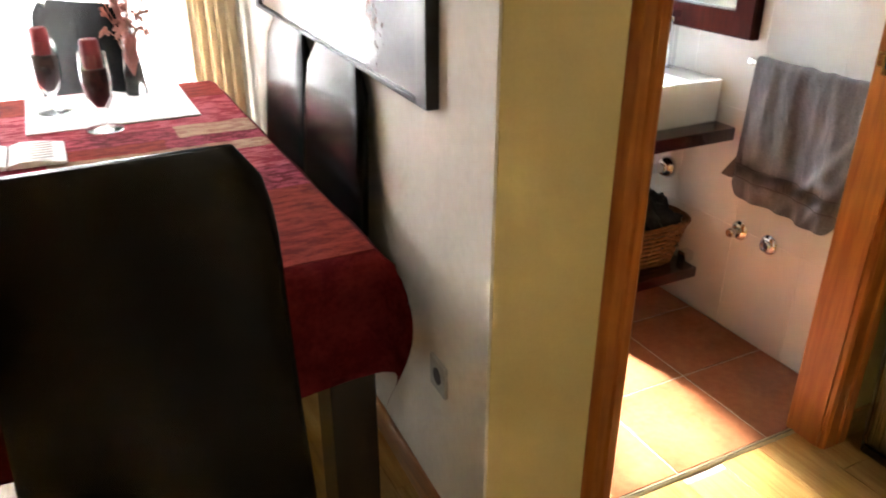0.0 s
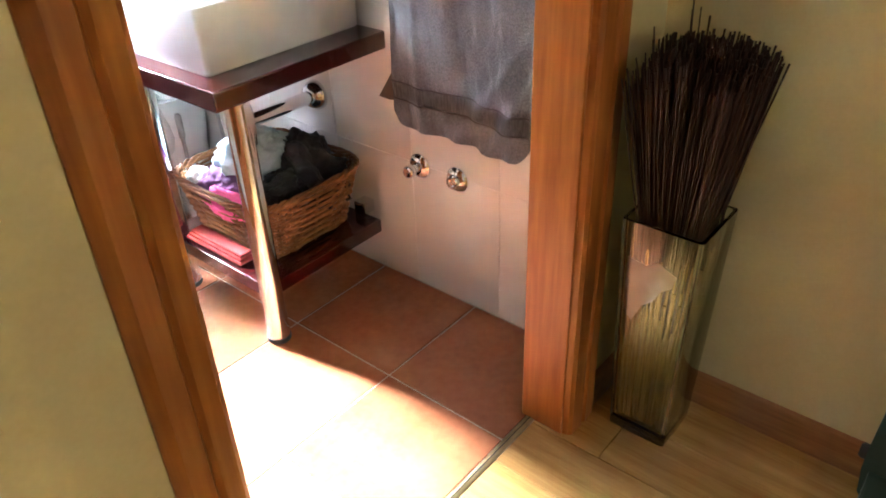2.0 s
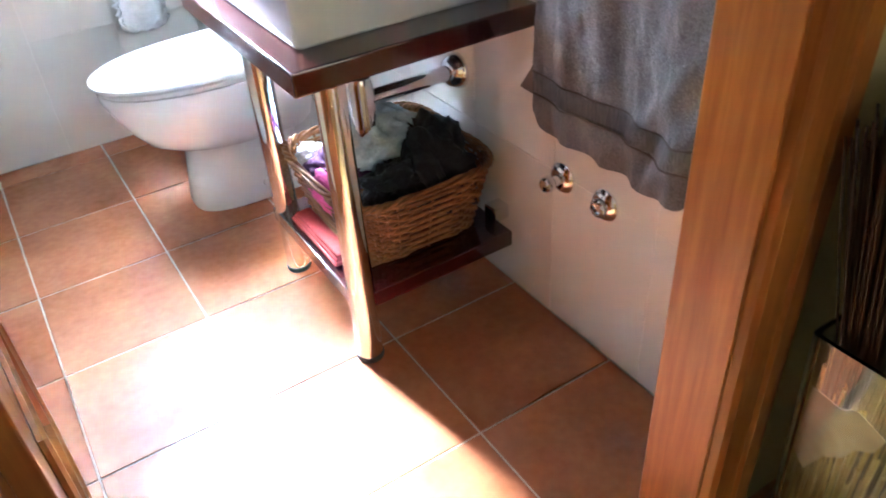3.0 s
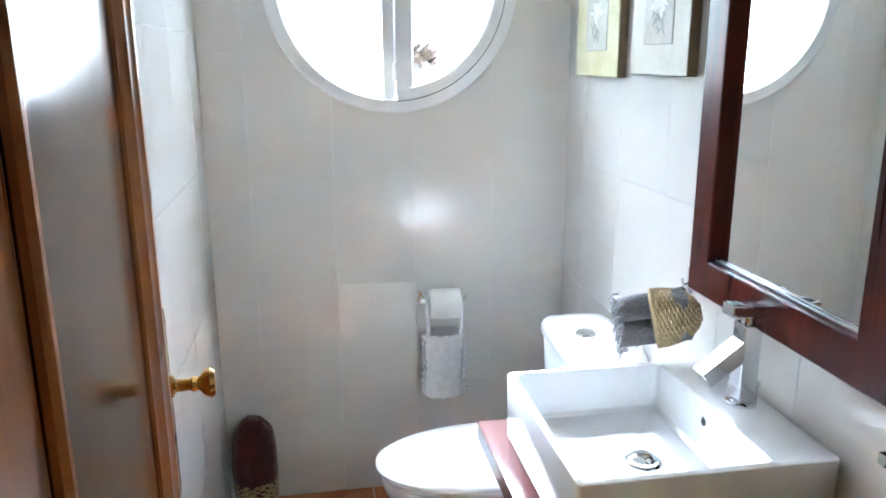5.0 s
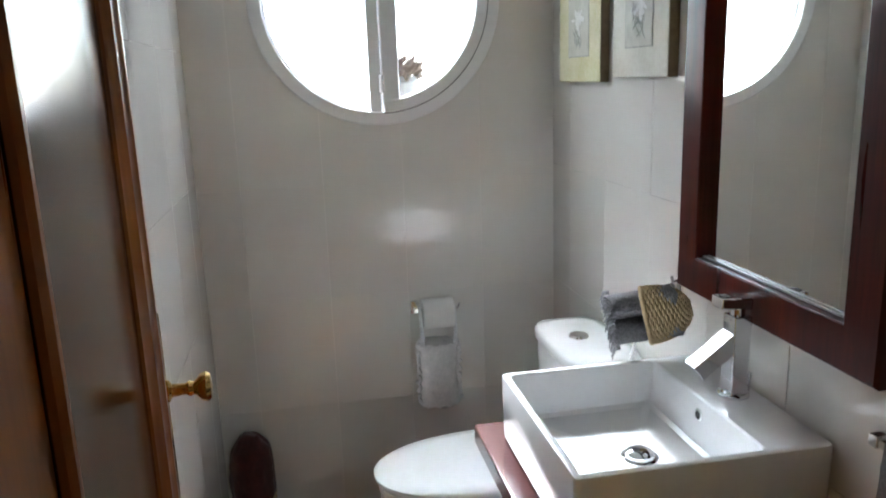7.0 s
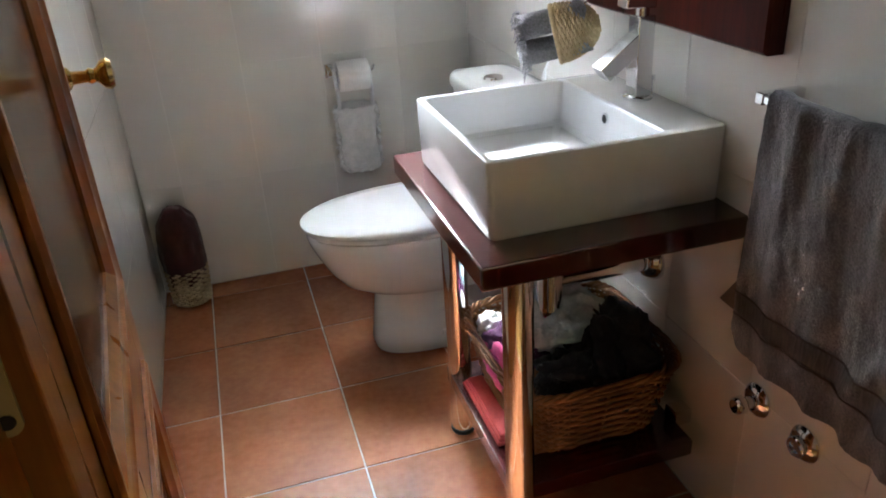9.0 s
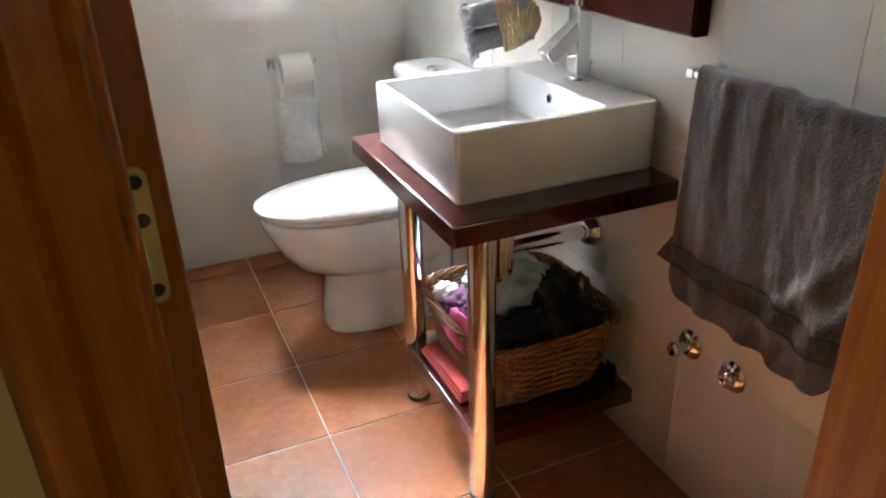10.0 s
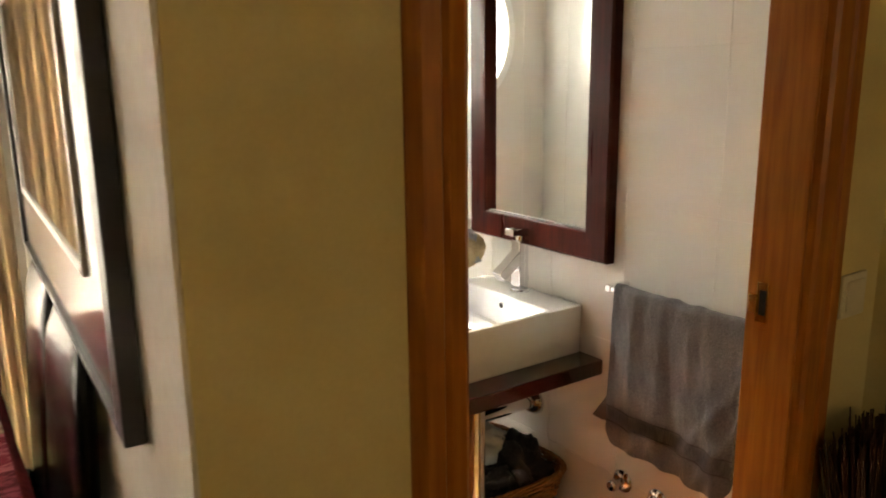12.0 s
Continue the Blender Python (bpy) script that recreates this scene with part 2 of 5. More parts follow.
vase_glass = glass("greenish_vase_glass", (0.86, 0.93, 0.88), 0.0, 1.5)
mirror_mat = bpy.data.materials.new("mirror_silver")
mirror_mat.use_nodes = True
mb = mirror_mat.node_tree.nodes["Principled BSDF"]
mb.inputs["Base Color"].default_value, mb.inputs["Metallic"].default_value, mb.inputs["Roughness"].default_value = (0.86, 0.88, 0.87, 1), 1.0, 0.015


# ---- mesh helpers ----
def box(p, q, bevel=0.0, seg=2, bm=None):
    bm = bm or bmesh.new()
    flat = bm.faces.layers.int.get("flat") or bm.faces.layers.int.new("flat")
    before = set(bm.faces)
    made = bmesh.ops.create_cube(bm, size=1.0)["verts"]
    for v in made:
        v.co = Vector([(a + b) / 2 + c * (b - a) for a, b, c in zip(p, q, v.co)])
    if bevel:
        es = list({e for v in made for e in v.link_edges})
        bmesh.ops.bevel(bm, geom=es, offset=bevel, segments=seg, affect="EDGES", profile=0.5)
    for f in bm.faces:
        if f not in before:
            f.normal_update()
            f[flat] = int(max(abs(c) for c in f.normal) > 0.999)
    return bm


def ring_mesh(rings, close_ends=True, bm=None, loop=False):
    """Joins rings of equally many points into a skin."""
    bm = bm or bmesh.new()
    rows = [[bm.verts.new(p) for p in r] for r in rings]
    n = len(rows[0])
    pairs = list(zip(rows, rows[1:])) + ([(rows[-1], rows[0])] if loop else [])
    for a, b in pairs:
        for k in range(n):
            bm.faces.new((a[k], a[(k + 1) % n], b[(k + 1) % n], b[k]))
    if close_ends and not loop:
        bm.faces.new(rows[0][::-1])
        bm.faces.new(rows[-1])
    return bm


def tube(points, radius, sides=10, bm=None, loop=False, ends=True):
    pts = [Vector(p) for p in points]
    rings, up = [], None
    for i, p in enumerate(pts):
        a = pts[i - 1] if (i or loop) else p
        b = pts[(i + 1) % len(pts)] if (i + 1 < len(pts) or loop) else p
        d = (b - a).normalized()
        if up is None:
            up = d.orthogonal().normalized()
        up = (up - d * up.dot(d)).normalized()
        side = d.cross(up)
        r = radius[i] if isinstance(radius, (list, tuple)) else radius
        rings.append([p + r * (math.cos(6.28319 * k / sides) * up + math.sin(6.28319 * k / sides) * side) for k in range(sides)])
    return ring_mesh(rings, ends, bm, loop)


def lathe(profile, at, axis="z", sides=28, bm=None, ends=True):
    """profile: (radius, distance along the axis)."""
    at = Vector(at)
    rings = []
    for r, h in profile:
        ring = []
        for k in range(sides):
            c, s = r * math.cos(6.28319 * k / sides), r * math.sin(6.28319 * k / sides)
            ring.append(at + Vector({"z": (c, s, h), "x": (h, c, s), "y": (s, h, c)}[axis]))
        rings.append(ring)
    return ring_mesh(rings, ends, bm)


def oval(cx, cy, z, ax, ay, power=2.0, n=40, front=1.0):
    """A superellipse ring; front stretches its -x half."""
    ring = []
    for k in range(n):
        a = 6.28319 * k / n
        c, s = math.cos(a), math.sin(a)
        x = math.copysign(abs(c) ** (2 / power), c) * ax
        ring.append(Vector((cx + (x * front if x < 0 else x), cy + math.copysign(abs(s) ** (2 / power), s) * ay, z)))
    return ring


def extrude_profile(outline, a, b, axis="z", bm=None):
    """outline: (u, v) pairs, swept from a to b along the axis (z: u=x v=y; y: u=x v=z; x: u=y v=z)."""
    def put(u, v, h):
        return {"z": (u, v, h), "y": (u, h, v), "x": (h, u, v)}[axis]
    return ring_mesh([[put(u, v, a) for u, v in outline], [put(u, v, b) for u, v in outline]], True, bm)


def smooth(bm, angle=40):
    flat = bm.faces.layers.int.get("flat")
    for f in bm.faces:
        f.smooth = not (flat and f[flat])
    for e in bm.edges:
        e.smooth = len(e.link_faces) == 2 and e.calc_face_angle(0) < radians(angle)
    return bm


def mesh_of(name, bm, mat, angle=40):
    bmesh.ops.recalc_face_normals(bm, faces=bm.faces)
    smooth(bm, angle)
    me = bpy.data.meshes.new(name)
    bm.to_mesh(me)
    bm.free()
    me.materials.append(mat)
    return me


def root(ob):
    return Vector(ob["base"]) if "base" in ob else Vector((0, 0, 0))


def part(name, bm, mat, parent, label="", angle=40):
    ob = new(name, mesh_of(name, bm, mat, angle))
    ob.parent = parent
    top = parent
    while top.parent:
        top = top.parent
    if parent is top:
        ob.matrix_parent_inverse = Matrix.Translation(-top.location)
    if label:
        ob["label"] = label
    return ob


def thing(name, at, label, category, group=""):
    ob = new(name)
    ob.location = at
    ob.empty_display_size = 0.05
    return tagged(ob, label, category, group)


def solid(name, bm, mat, label="", category="", kind="", group="", angle=40):
    ob = new(name, mesh_of(name, bm, mat, angle))
    return tagged(ob, label, category, group, kind)


def structure(name, bm, mat, label, category="wall", angle=40):
    return solid(name, bm, mat, label, category, "structure", angle=angle)


# ---- the plan, in metres ----
XL, XR, YF, YN, TOP = 1.12, 2.30, 3.70, 1.55, 2.45     # bathroom: left, right, far and near wall faces, ceiling
DX, HX = 0.945, 2.33                                   # dining wall face, hall wall face
JL, JR, HEAD = 1.29, 2.042, 2.03                       # door opening
SLANT = 0.038                                          # the dining wall drifts outwards by this much a metre
WX, WZ, WR = 1.72, 1.734, 0.372                        # round window: centre and opening

def slanted(bm):
    """Carries a mesh built for a straight wall onto the slanting dining wall."""
    for v in bm.verts:
        v.co.x += SLANT * (v.co.y - 1.45)
    return bm


# ---- large structure ----
structure("floor", box((-2.6, -2.6, -0.2), (2.6, 1.5185, -0.012)), parquet_gap, "oak parquet floor of the hall and dining room", "floor")
structure("floor_dining", box((-2.6, 1.5185, -0.2), (1.06, 3.95, -0.012)), parquet_gap, "parquet bed under the dining table", "floor")
bath_floor = structure("floor_bathroom", box((1.06, 1.495, -0.2), (2.5, 3.95, -0.0022)), floor_grout, "terracotta tiled bathroom floor with pale joints", "floor")
structure("ceiling", box((-2.6, -2.6, TOP), (2.6, 4.0, TOP + 0.15)), ceiling_paint, "plain white ceiling", "ceiling")
wall_right = structure("wall_east", box((XR + 0.0015, YN, 0), (2.5, YF + 0.25, TOP)), wall_grout, "bathroom wall of glazed off-white tiles")
structure("wall_hall", box((HX, -2.6, 0), (2.5, YN, TOP)), hall_paint, "cream yellow painted hall wall")
wall_left = structure("wall_west", extrude_profile([(DX + 0.012 + SLANT * 0.1, YN), (XL - 0.0015, YN), (XL - 0.0015, YF + 0.25), (DX + 0.012 + SLANT * 2.25, YF + 0.25), (DX + 0.012 + SLANT * 2.25, YF)], 0, TOP), wall_grout, "bathroom wall of glazed off-white tiles")
structure("wall_dining", extrude_profile([(DX, 1.452), (DX + 0.012, 1.452), (DX + 0.012 + SLANT * (YF - 1.45), YF), (DX + SLANT * (YF - 1.45), YF)], 0, TOP), white_plaster, "rough white plastered dining room wall")
structure("wall_entry_left", box((DX + 0.006, 1.45, 0), (JL - 0.05, YN, TOP)), hall_paint, "cream yellow painted wall beside the bathroom door")
structure("wall_entry_right", box((JR + 0.05, 1.45, 0), (HX, YN, TOP)), hall_paint, "cream yellow painted wall beside the bathroom door")
structure("wall_entry_over_door", box((JL - 0.05, 1.45, HEAD + 0.04), (JR + 0.05, YN, TOP)), hall_paint, "cream yellow painted wall above the door")
structure("wall_south", box((-2.6, -2.6, 0), (2.5, -2.4, TOP)), hall_paint, "cream yellow painted wall")
structure("wall_far_west", box((-2.6, -2.4, 0), (-2.4, 3.95, TOP)), white_plaster, "white plastered dining room wall")


def wall_with_round_hole(x0, x1, y0, y1, cx, cz, r, n=64):
    bm = bmesh.new()
    def square(k):
        a = 6.28319 * (k + 0.5) / n
        c, s = math.cos(a), math.sin(a)
        f = min((x1 - cx if c > 0 else cx - x0) / max(abs(c), 1e-6), (TOP - cz if s > 0 else cz) / max(abs(s), 1e-6))
        return cx + f * c, cz + f * s
    def circle(k):
        a = 6.28319 * (k + 0.5) / n
        return cx + r * math.cos(a), cz + r * math.sin(a)
    rows = []
    for y in (y0, y1):
        rows.append([[bm.verts.new((p[0], y, p[1])) for p in (f(k) for k in range(n))] for f in (square, circle)])
    for k in range(n):
        m = (k + 1) % n
        for sq, ci in rows:
            bm.faces.new((sq[k], sq[m], ci[m], ci[k]))
        bm.faces.new((rows[0][1][k], rows[0][1][m], rows[1][1][m], rows[1][1][k]))
        bm.faces.new((rows[0][0][k], rows[0][0][m], rows[1][0][m], rows[1][0][k]))
    return bm


wall_far = structure("wall_north", wall_with_round_hole(XL - 0.001, XR + 0.001, YF + 0.0015, YF + 0.25, WX, WZ, WR), wall_grout, "bathroom wall of glazed off-white tiles round a circular window")
# dining window wall
structure("wall_window_left", box((-2.4, YF, 0), (-1.15, YF + 0.25, TOP)), white_plaster, "white plastered wall beside the dining window")
structure("wall_window_right", box((0.82, YF, 0), (DX + 0.012 + SLANT * 2.25, YF + 0.25, TOP)), white_plaster, "white plastered wall beside the dining window")
structure("wall_window_over", box((-1.15, YF, 2.15), (0.82, YF + 0.25, TOP)), white_plaster, "white plastered wall above the dining window")
structure("wall_window_under", box((-1.15, YF, 0), (0.82, YF + 0.25, 0.05)), white_plaster, "white plastered wall under the dining window")
structure("ground", box((-40, 3.95, -0.3), (60, 90, -0.1)), outside_wall, "pale terrace outside the windows", "ground")


# ---- door, frame and skirting ----
def casing_outline(x_in, x_out, y_wall):
    s = 1 if x_out > x_in else -1
    w = abs(x_out - x_in)
    shape = [(0, 0.006), (0.004, -0.012), (0.012, -0.018), (w * 0.42, -0.020), (w * 0.50, -0.014), (w * 0.56, -0.020), (w * 0.86, -0.018), (w - 0.006, -0.012), (w, 0.0), (w, 0.006)]
    return [(x_in + s * u, y_wall + v) for u, v in shape]


door_frame = tagged(new("door_frame"), "honey-coloured oak door frame with grooved casing", "door frame", kind="structure")
part("jamb", box((JL - 0.05, 1.447, 0), (JL, YN + 0.003, HEAD), 0.003), casing_wood, door_frame)
part("jamb", box((JR, 1.447, 0), (JR + 0.05, YN + 0.003, HEAD), 0.003), casing_wood, door_frame)
part("head", box((JL - 0.05, 1.447, HEAD), (JR + 0.05, YN + 0.003, HEAD + 0.04), 0.003), casing_wood, door_frame)
part("casing", extrude_profile(casing_outline(JL - 0.004, 1.205, 1.446), 0, HEAD + 0.085), casing_wood, door_frame, angle=25)
part("casing", extrude_profile(casing_outline(JR + 0.004, 2.16, 1.446), 0, HEAD + 0.085), casing_wood, door_frame, angle=25)
part("casing", box((JL - 0.004, 1.428, HEAD + 0.004), (JR + 0.004, 1.447, HEAD + 0.085), 0.004), casing_wood, door_frame)
strike = part("strike_plate", box((JR - 0.003, 1.507, 1.050), (JR, 1.531, 1.130), 0.0012), brass, door_frame, "brass strike plate")
part("strike_lip", box((JR - 0.008, 1.526, 1.068), (JR, 1.545, 1.104), 0.002), brass, strike)
part("latch_hole", box((JR - 0.0042, 1.511, 1.066), (JR - 0.0028, 1.524, 1.114)), dark_hole, strike)
threshold = structure("threshold", extrude_profile([(1.5195, -0.012), (1.5195, 0.001), (1.5230, 0.0035), (1.5290, 0.0045), (1.5345, 0.0035), (1.5385, 0.001), (1.5385, -0.012)], JL, JR, "x"), threshold_mat, "narrow brass threshold strip under the door", "threshold", 30)
part("groove", box((JL, 1.5280, 0.0040), (JR, 1.5300, 0.0052)), dark_hole, threshold)

# the open door: local u along the leaf from the hinge, faces at v = 0 (towards the room) and v = -0.038
DOOR_AT, DOOR_TURN, LEAF = Vector((1.314, 1.553, 0.006)), 95.5, 0.735
door_1 = thing("door_1", DOOR_AT, "open varnished oak door with raised panels and brass knob lever", "door")
door_1["kind"] = "structure"
door_1.rotation_euler = (0, 0, radians(DOOR_TURN))


def door_part(name, bm, mat, parent=None, label="", angle=40):
    ob = new(name, mesh_of(name, bm, mat, angle))
    ob.parent = parent or door_1
    if label:
        ob["label"] = label
    return ob


DT, STILE = 0.038, 0.100
for name, u0, u1, w0, w1 in (("stile", 0.0, STILE, 0, 2.01), ("stile", LEAF - STILE, LEAF, 0, 2.01), ("rail", STILE, LEAF - STILE, 0, 0.21),
                             ("rail", STILE, LEAF - STILE, 0.66, 0.79), ("rail", STILE, LEAF - STILE, 1.89, 2.01)):
    door_part(name, box((u0, 0, w0), (u1, DT, w1), 0.003), door_wood)
for w0, w1 in ((0.21, 0.66), (0.79, 1.89)):
    u0, u1 = STILE, LEAF - STILE
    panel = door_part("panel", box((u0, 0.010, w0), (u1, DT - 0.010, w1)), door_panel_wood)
    # a stepped bolection moulding round each panel, on both faces
    for face, out in ((0.0, -1), (DT, 1)):
        rings = []
        for d, h in ((0.0, 0.001), (0.0, 0.006), (0.006, 0.010), (0.014, 0.010), (0.020, 0.006), (0.030, 0.004), (0.038, -0.002), (0.046, -0.006), (0.046, -0.011)):
            y = face + out * h
            rings.append([(u0 + d, y, w0 + d), (u1 - d, y, w0 + d), (u1 - d, y, w1 - d), (u0 + d, y, w1 - d)])
        door_part("moulding", ring_mesh(rings, False), door_wood, panel, angle=25)
lever = door_part("door_handle", lathe([(0.0, -0.004), (0.015, -0.004), (0.015, -0.008), (0.009, -0.012), (0.008, -0.030), (0.011, -0.034), (0.009, -0.040), (0.012, -0.044), (0.019, -0.050), (0.021, -0.057), (0.017, -0.063), (0.0, -0.065)], (LEAF - 0.052, 0, 1.078), "y", 24), brass, label="polished brass knob handle")
plate = bmesh.new()
outline = [(LEAF - 0.052 + 0.019 * math.cos(radians(a)), (0.93 if a > 180 else 1.17) + 0.019 * math.sin(radians(a))) for a in range(0, 360, 15)]
extrude_profile(outline, -0.0045, -0.0002, "y", plate)
plate = door_part("back_plate", plate, brass, lever, "long brass back plate")
door_part("keyhole", lathe([(0.0, -0.0048), (0.005, -0.0048), (0.005, -0.0056), (0.0, -0.0056)], (LEAF - 0.052, 0, 1.0), "y", 12), dark_hole, lever)
lock = door_part("lock_plate", box((LEAF, 0.008, 0.94), (LEAF + 0.003, DT - 0.008, 1.17), 0.001), dull_brass, label="narrow brass lock plate")
door_part("latch", box((LEAF + 0.003, 0.012, 1.065), (LEAF + 0.012, DT - 0.012, 1.09), 0.002), brass, lock)
for w in (0.28, 1.058, 1.78):
    plate = bmesh.new()
    outline = [(0.022 + 0.0085 * math.cos(radians(a)), (w - 0.036 if a > 180 else w + 0.050) + 0.0085 * math.sin(radians(a))) for a in range(0, 360, 15)]
    extrude_profile(outline, -0.0035, 0.0, "x", plate)
    box((-0.003, 0.029, w - 0.005), (0.0, 0.045, w + 0.036), 0.001, 1, plate)
    hinge = door_part("hinge", plate, dull_brass, label="brass hinge plate with three screws")
    for dw in (-0.034, 0.020, 0.048):
        door_part("screw", lathe([(0.0, -0.0060), (0.0045, -0.0055), (0.0055, -0.0030), (0.0, -0.0030)], (0, 0.022, w + dw), "x", 12), dark_hole, hinge)


def skirting(name, p, q, axis, face):
    """A rounded skirting board from p to q; face: the way it looks."""
    h, d = 0.085, 0.014
    if axis == "y":
        s = face
        out = [(p[0], 0), (p[0] + s * d, 0), (p[0] + s * d, h - 0.012), (p[0] + s * (d - 0.004), h - 0.003), (p[0] + s * 0.004, h), (p[0], h)]
        board = extrude_profile(out, p[1], q, "y")
        return structure(name, slanted(board) if p[0] == DX else board, skirting_wood, "low varnished oak skirting board", "skirting", 25)
    out = [(p[1], 0), (p[1] + face * d, 0), (p[1] + face * d, h - 0.012), (p[1] + face * (d - 0.004), h - 0.003), (p[1] + face * 0.004, h), (p[1], h)]
    return structure(name, extrude_profile(out, p[0], q, "x"), skirting_wood, "low varnished oak skirting board", "skirting", 25)


skirting("baseboard_hall", (HX, -2.4), 1.43, "y", -1)
skirting("baseboard_dining", (DX, 1.452), YF, "y", -1)
skirting("baseboard_entry_left", (DX - 0.014, 1.45), 1.203, "x", -1)
skirting("baseboard_entry_right", (2.162, 1.45), HX, "x", -1)


# ---- round window ----
def annulus(r0, r1, y0, y1, a0=0.0, a1=360.0, n=72, cut=None, bevel=0.004):
    """A ring, or an arc of one, with softened edges, in the plane of the far wall."""
    rings = []
    full = abs(a1 - a0) >= 360
    for k in range(n if full else n + 1):
        a = radians(a0 + (a1 - a0) * k / n)
        c, s = math.cos(a), math.sin(a)
        sec = [(r0, y1), (r0, y0 + bevel), (r0 + bevel, y0), (r1 - bevel, y0), (r1, y0 + bevel), (r1, y1)]
        rings.append([(WX + r * c, y, WZ + r * s) for r, y in sec])
    return ring_mesh(rings, not full, None, full)


def half_disc(r, x_cut, y0, y1, sign, n=40):
    lim = math.acos(max(-1, min(1, (x_cut - WX) * sign / r)))
    pts = []
    for k in range(n + 1):
        a = -lim + 2 * lim * k / n
        pts.append((WX + sign * r * math.cos(a), WZ + r * math.sin(a)))
    return extrude_profile(pts, y0, y1, "y")


window_1 = tagged(new("window_1"), "round white lacquered window with a fixed and a hinged half", "window", kind="structure")
part("outer_frame", annulus(0.352, 0.396, YF - 0.018, YF + 0.06), white_lacquer, window_1, angle=30)
part("mullion", box((1.684, YF - 0.010, WZ - 0.358), (1.722, YF + 0.05, WZ + 0.358), 0.004), white_lacquer, window_1)
sash = part("sash", box((1.7245, YF - 0.020, WZ - 0.345), (1.780, YF + 0.04, WZ + 0.345), 0.005), white_lacquer, window_1, "hinged half-round white sash")
part("sash_rim", annulus(0.317, 0.356, YF - 0.026, YF + 0.04, -88.5, 88.5, 54), white_lacquer, sash, angle=30)
part("gasket", annulus(0.3145, 0.3185, YF - 0.004, YF + 0.011, -80.5, 80.5, 48, bevel=0.001), rubber, sash, "black rubber gasket")
# Thin dark ring, slightly proud, drawn for the shade in the sash's groove.
part("seal", annulus(0.3565, 0.3590, YF - 0.0195, YF - 0.010, -89, 89, 54, bevel=0.0006), rubber, sash, "dark ring drawn for the shaded groove round the sash")
part("fixed_bead", annulus(0.345, 0.3535, YF + 0.012, YF + 0.03, 97, 263, 54, bevel=0.002), white_lacquer, window_1, angle=30)
for sgn, rr, xc, yy in ((-1, 0.354, 1.69, 0.03), (1, 0.325, 1.772, 0.012)):
    pane = part("pane", half_disc(rr, xc, YF + yy, YF + yy + 0.004, sgn), clear_glass, window_1)
    pane.visible_shadow = False
for zz in (2.03, 1.47):
    part("hinge", lathe([(0, -0.028), (0.007, -0.028), (0.007, -0.002), (0.0055, 0), (0.007, 0.002), (0.007, 0.028), (0, 0.028)], (1.7225, YF - 0.022, zz), "z", 14), white_plastic, window_1)
latch = part("latch", box((2.062, YF - 0.044, WZ - 0.011), (2.112, YF - 0.0265, WZ + 0.011), 0.004), white_plastic, window_1)
part("latch_lever", lathe([(0, 0), (0.009, 0), (0.010, -0.012), (0.006, -0.020), (0, -0.020)], (2.085, YF - 0.043, WZ), "y", 16), chrome, latch)
part("latch_pin", tube([(2.048, YF - 0.034, WZ), (2.064, YF - 0.034, WZ)], 0.006, 12), chrome, latch)
structure("window_sill_outside", box((1.0, YF + 0.25, 1.20), (2.5, YF + 0.75, 1.345), 0.004), outside_wall, "white rendered ledge outside the round window", "window sill")

pot = thing("potted_plant", (1.83, 4.12, 1.345), "dried brown plant in a pale pot on the outer ledge", "potted plant")
part("pot", lathe([(0.0, 0), (0.055, 0), (0.072, 0.12), (0.078, 0.125), (0.078, 0.145), (0.068, 0.145), (0.06, 0.12), (0, 0.12)], (1.83, 4.12, 1.345), "z", 24), pot_mat, pot)
leaves = bmesh.new()
for k in range(170):
    a, r, h = random.uniform(0, 6.28), random.uniform(0, 0.085), random.uniform(0.0, 0.07)
    c = Vector((1.83 + r * math.cos(a), 4.12 + r * math.sin(a), 1.47 + h))
    d = Vector((math.cos(a), math.sin(a), random.uniform(0.3, 1.5))).normalized() * random.uniform(0.02, 0.05)
    tube([c, c + d * 0.5, c + d], [0.003, 0.009, 0.002], 5, leaves)
part("leaves", leaves, plant_mat, pot)

# dining window: frame and panes
window_2 = tagged(new("window_2"), "wide white dining room window down to the floor, full of daylight", "window", kind="structure")
for x0, x1, z0, z1 in ((-1.15, -1.09, 0.05, 2.15), (0.76, 0.82, 0.05, 2.15), (-1.09, 0.76, 0.05, 0.12), (-1.09, 0.76, 2.09, 2.15), (0.16, 0.22, 0.12, 2.09)):
    part("window_frame", box((x0, YF + 0.06, z0), (x1, YF + 0.12, z1), 0.005), white_lacquer, window_2)
for x0, x1 in ((-1.09, 0.16), (0.22, 0.76)):
    pane = part("pane", box((x0, YF + 0.085, 0.12), (x1, YF + 0.091, 2.09)), clear_glass, window_2)
    pane.visible_shadow = False


def curtain(x0, x1, y, folds, seed):
    rng = random.Random(seed)
    n, m = 90, 14
    bm = bmesh.new()
    rows = []
    for j in range(m + 1):
        z = 0.03 + (2.30 - 0.03) * j / m
        row = []
        for i in range(n + 1):
            u = i / n
            row.append(bm.verts.new((x0 + (x1 - x0) * u, y + 0.028 * math.sin(folds * 6.28319 * u + 0.4 * math.sin(3 * u + 0.5 * j / m)) * (0.8 + 0.2 * j / m), z)))
        rows.append(row)
    for a, b in zip(rows, rows[1:]):
        for i in range(n):
            bm.faces.new((a[i], a[i + 1], b[i + 1], b[i]))
    bmesh.ops.solidify(bm, geom=bm.faces[:], thickness=0.003)
    return bm


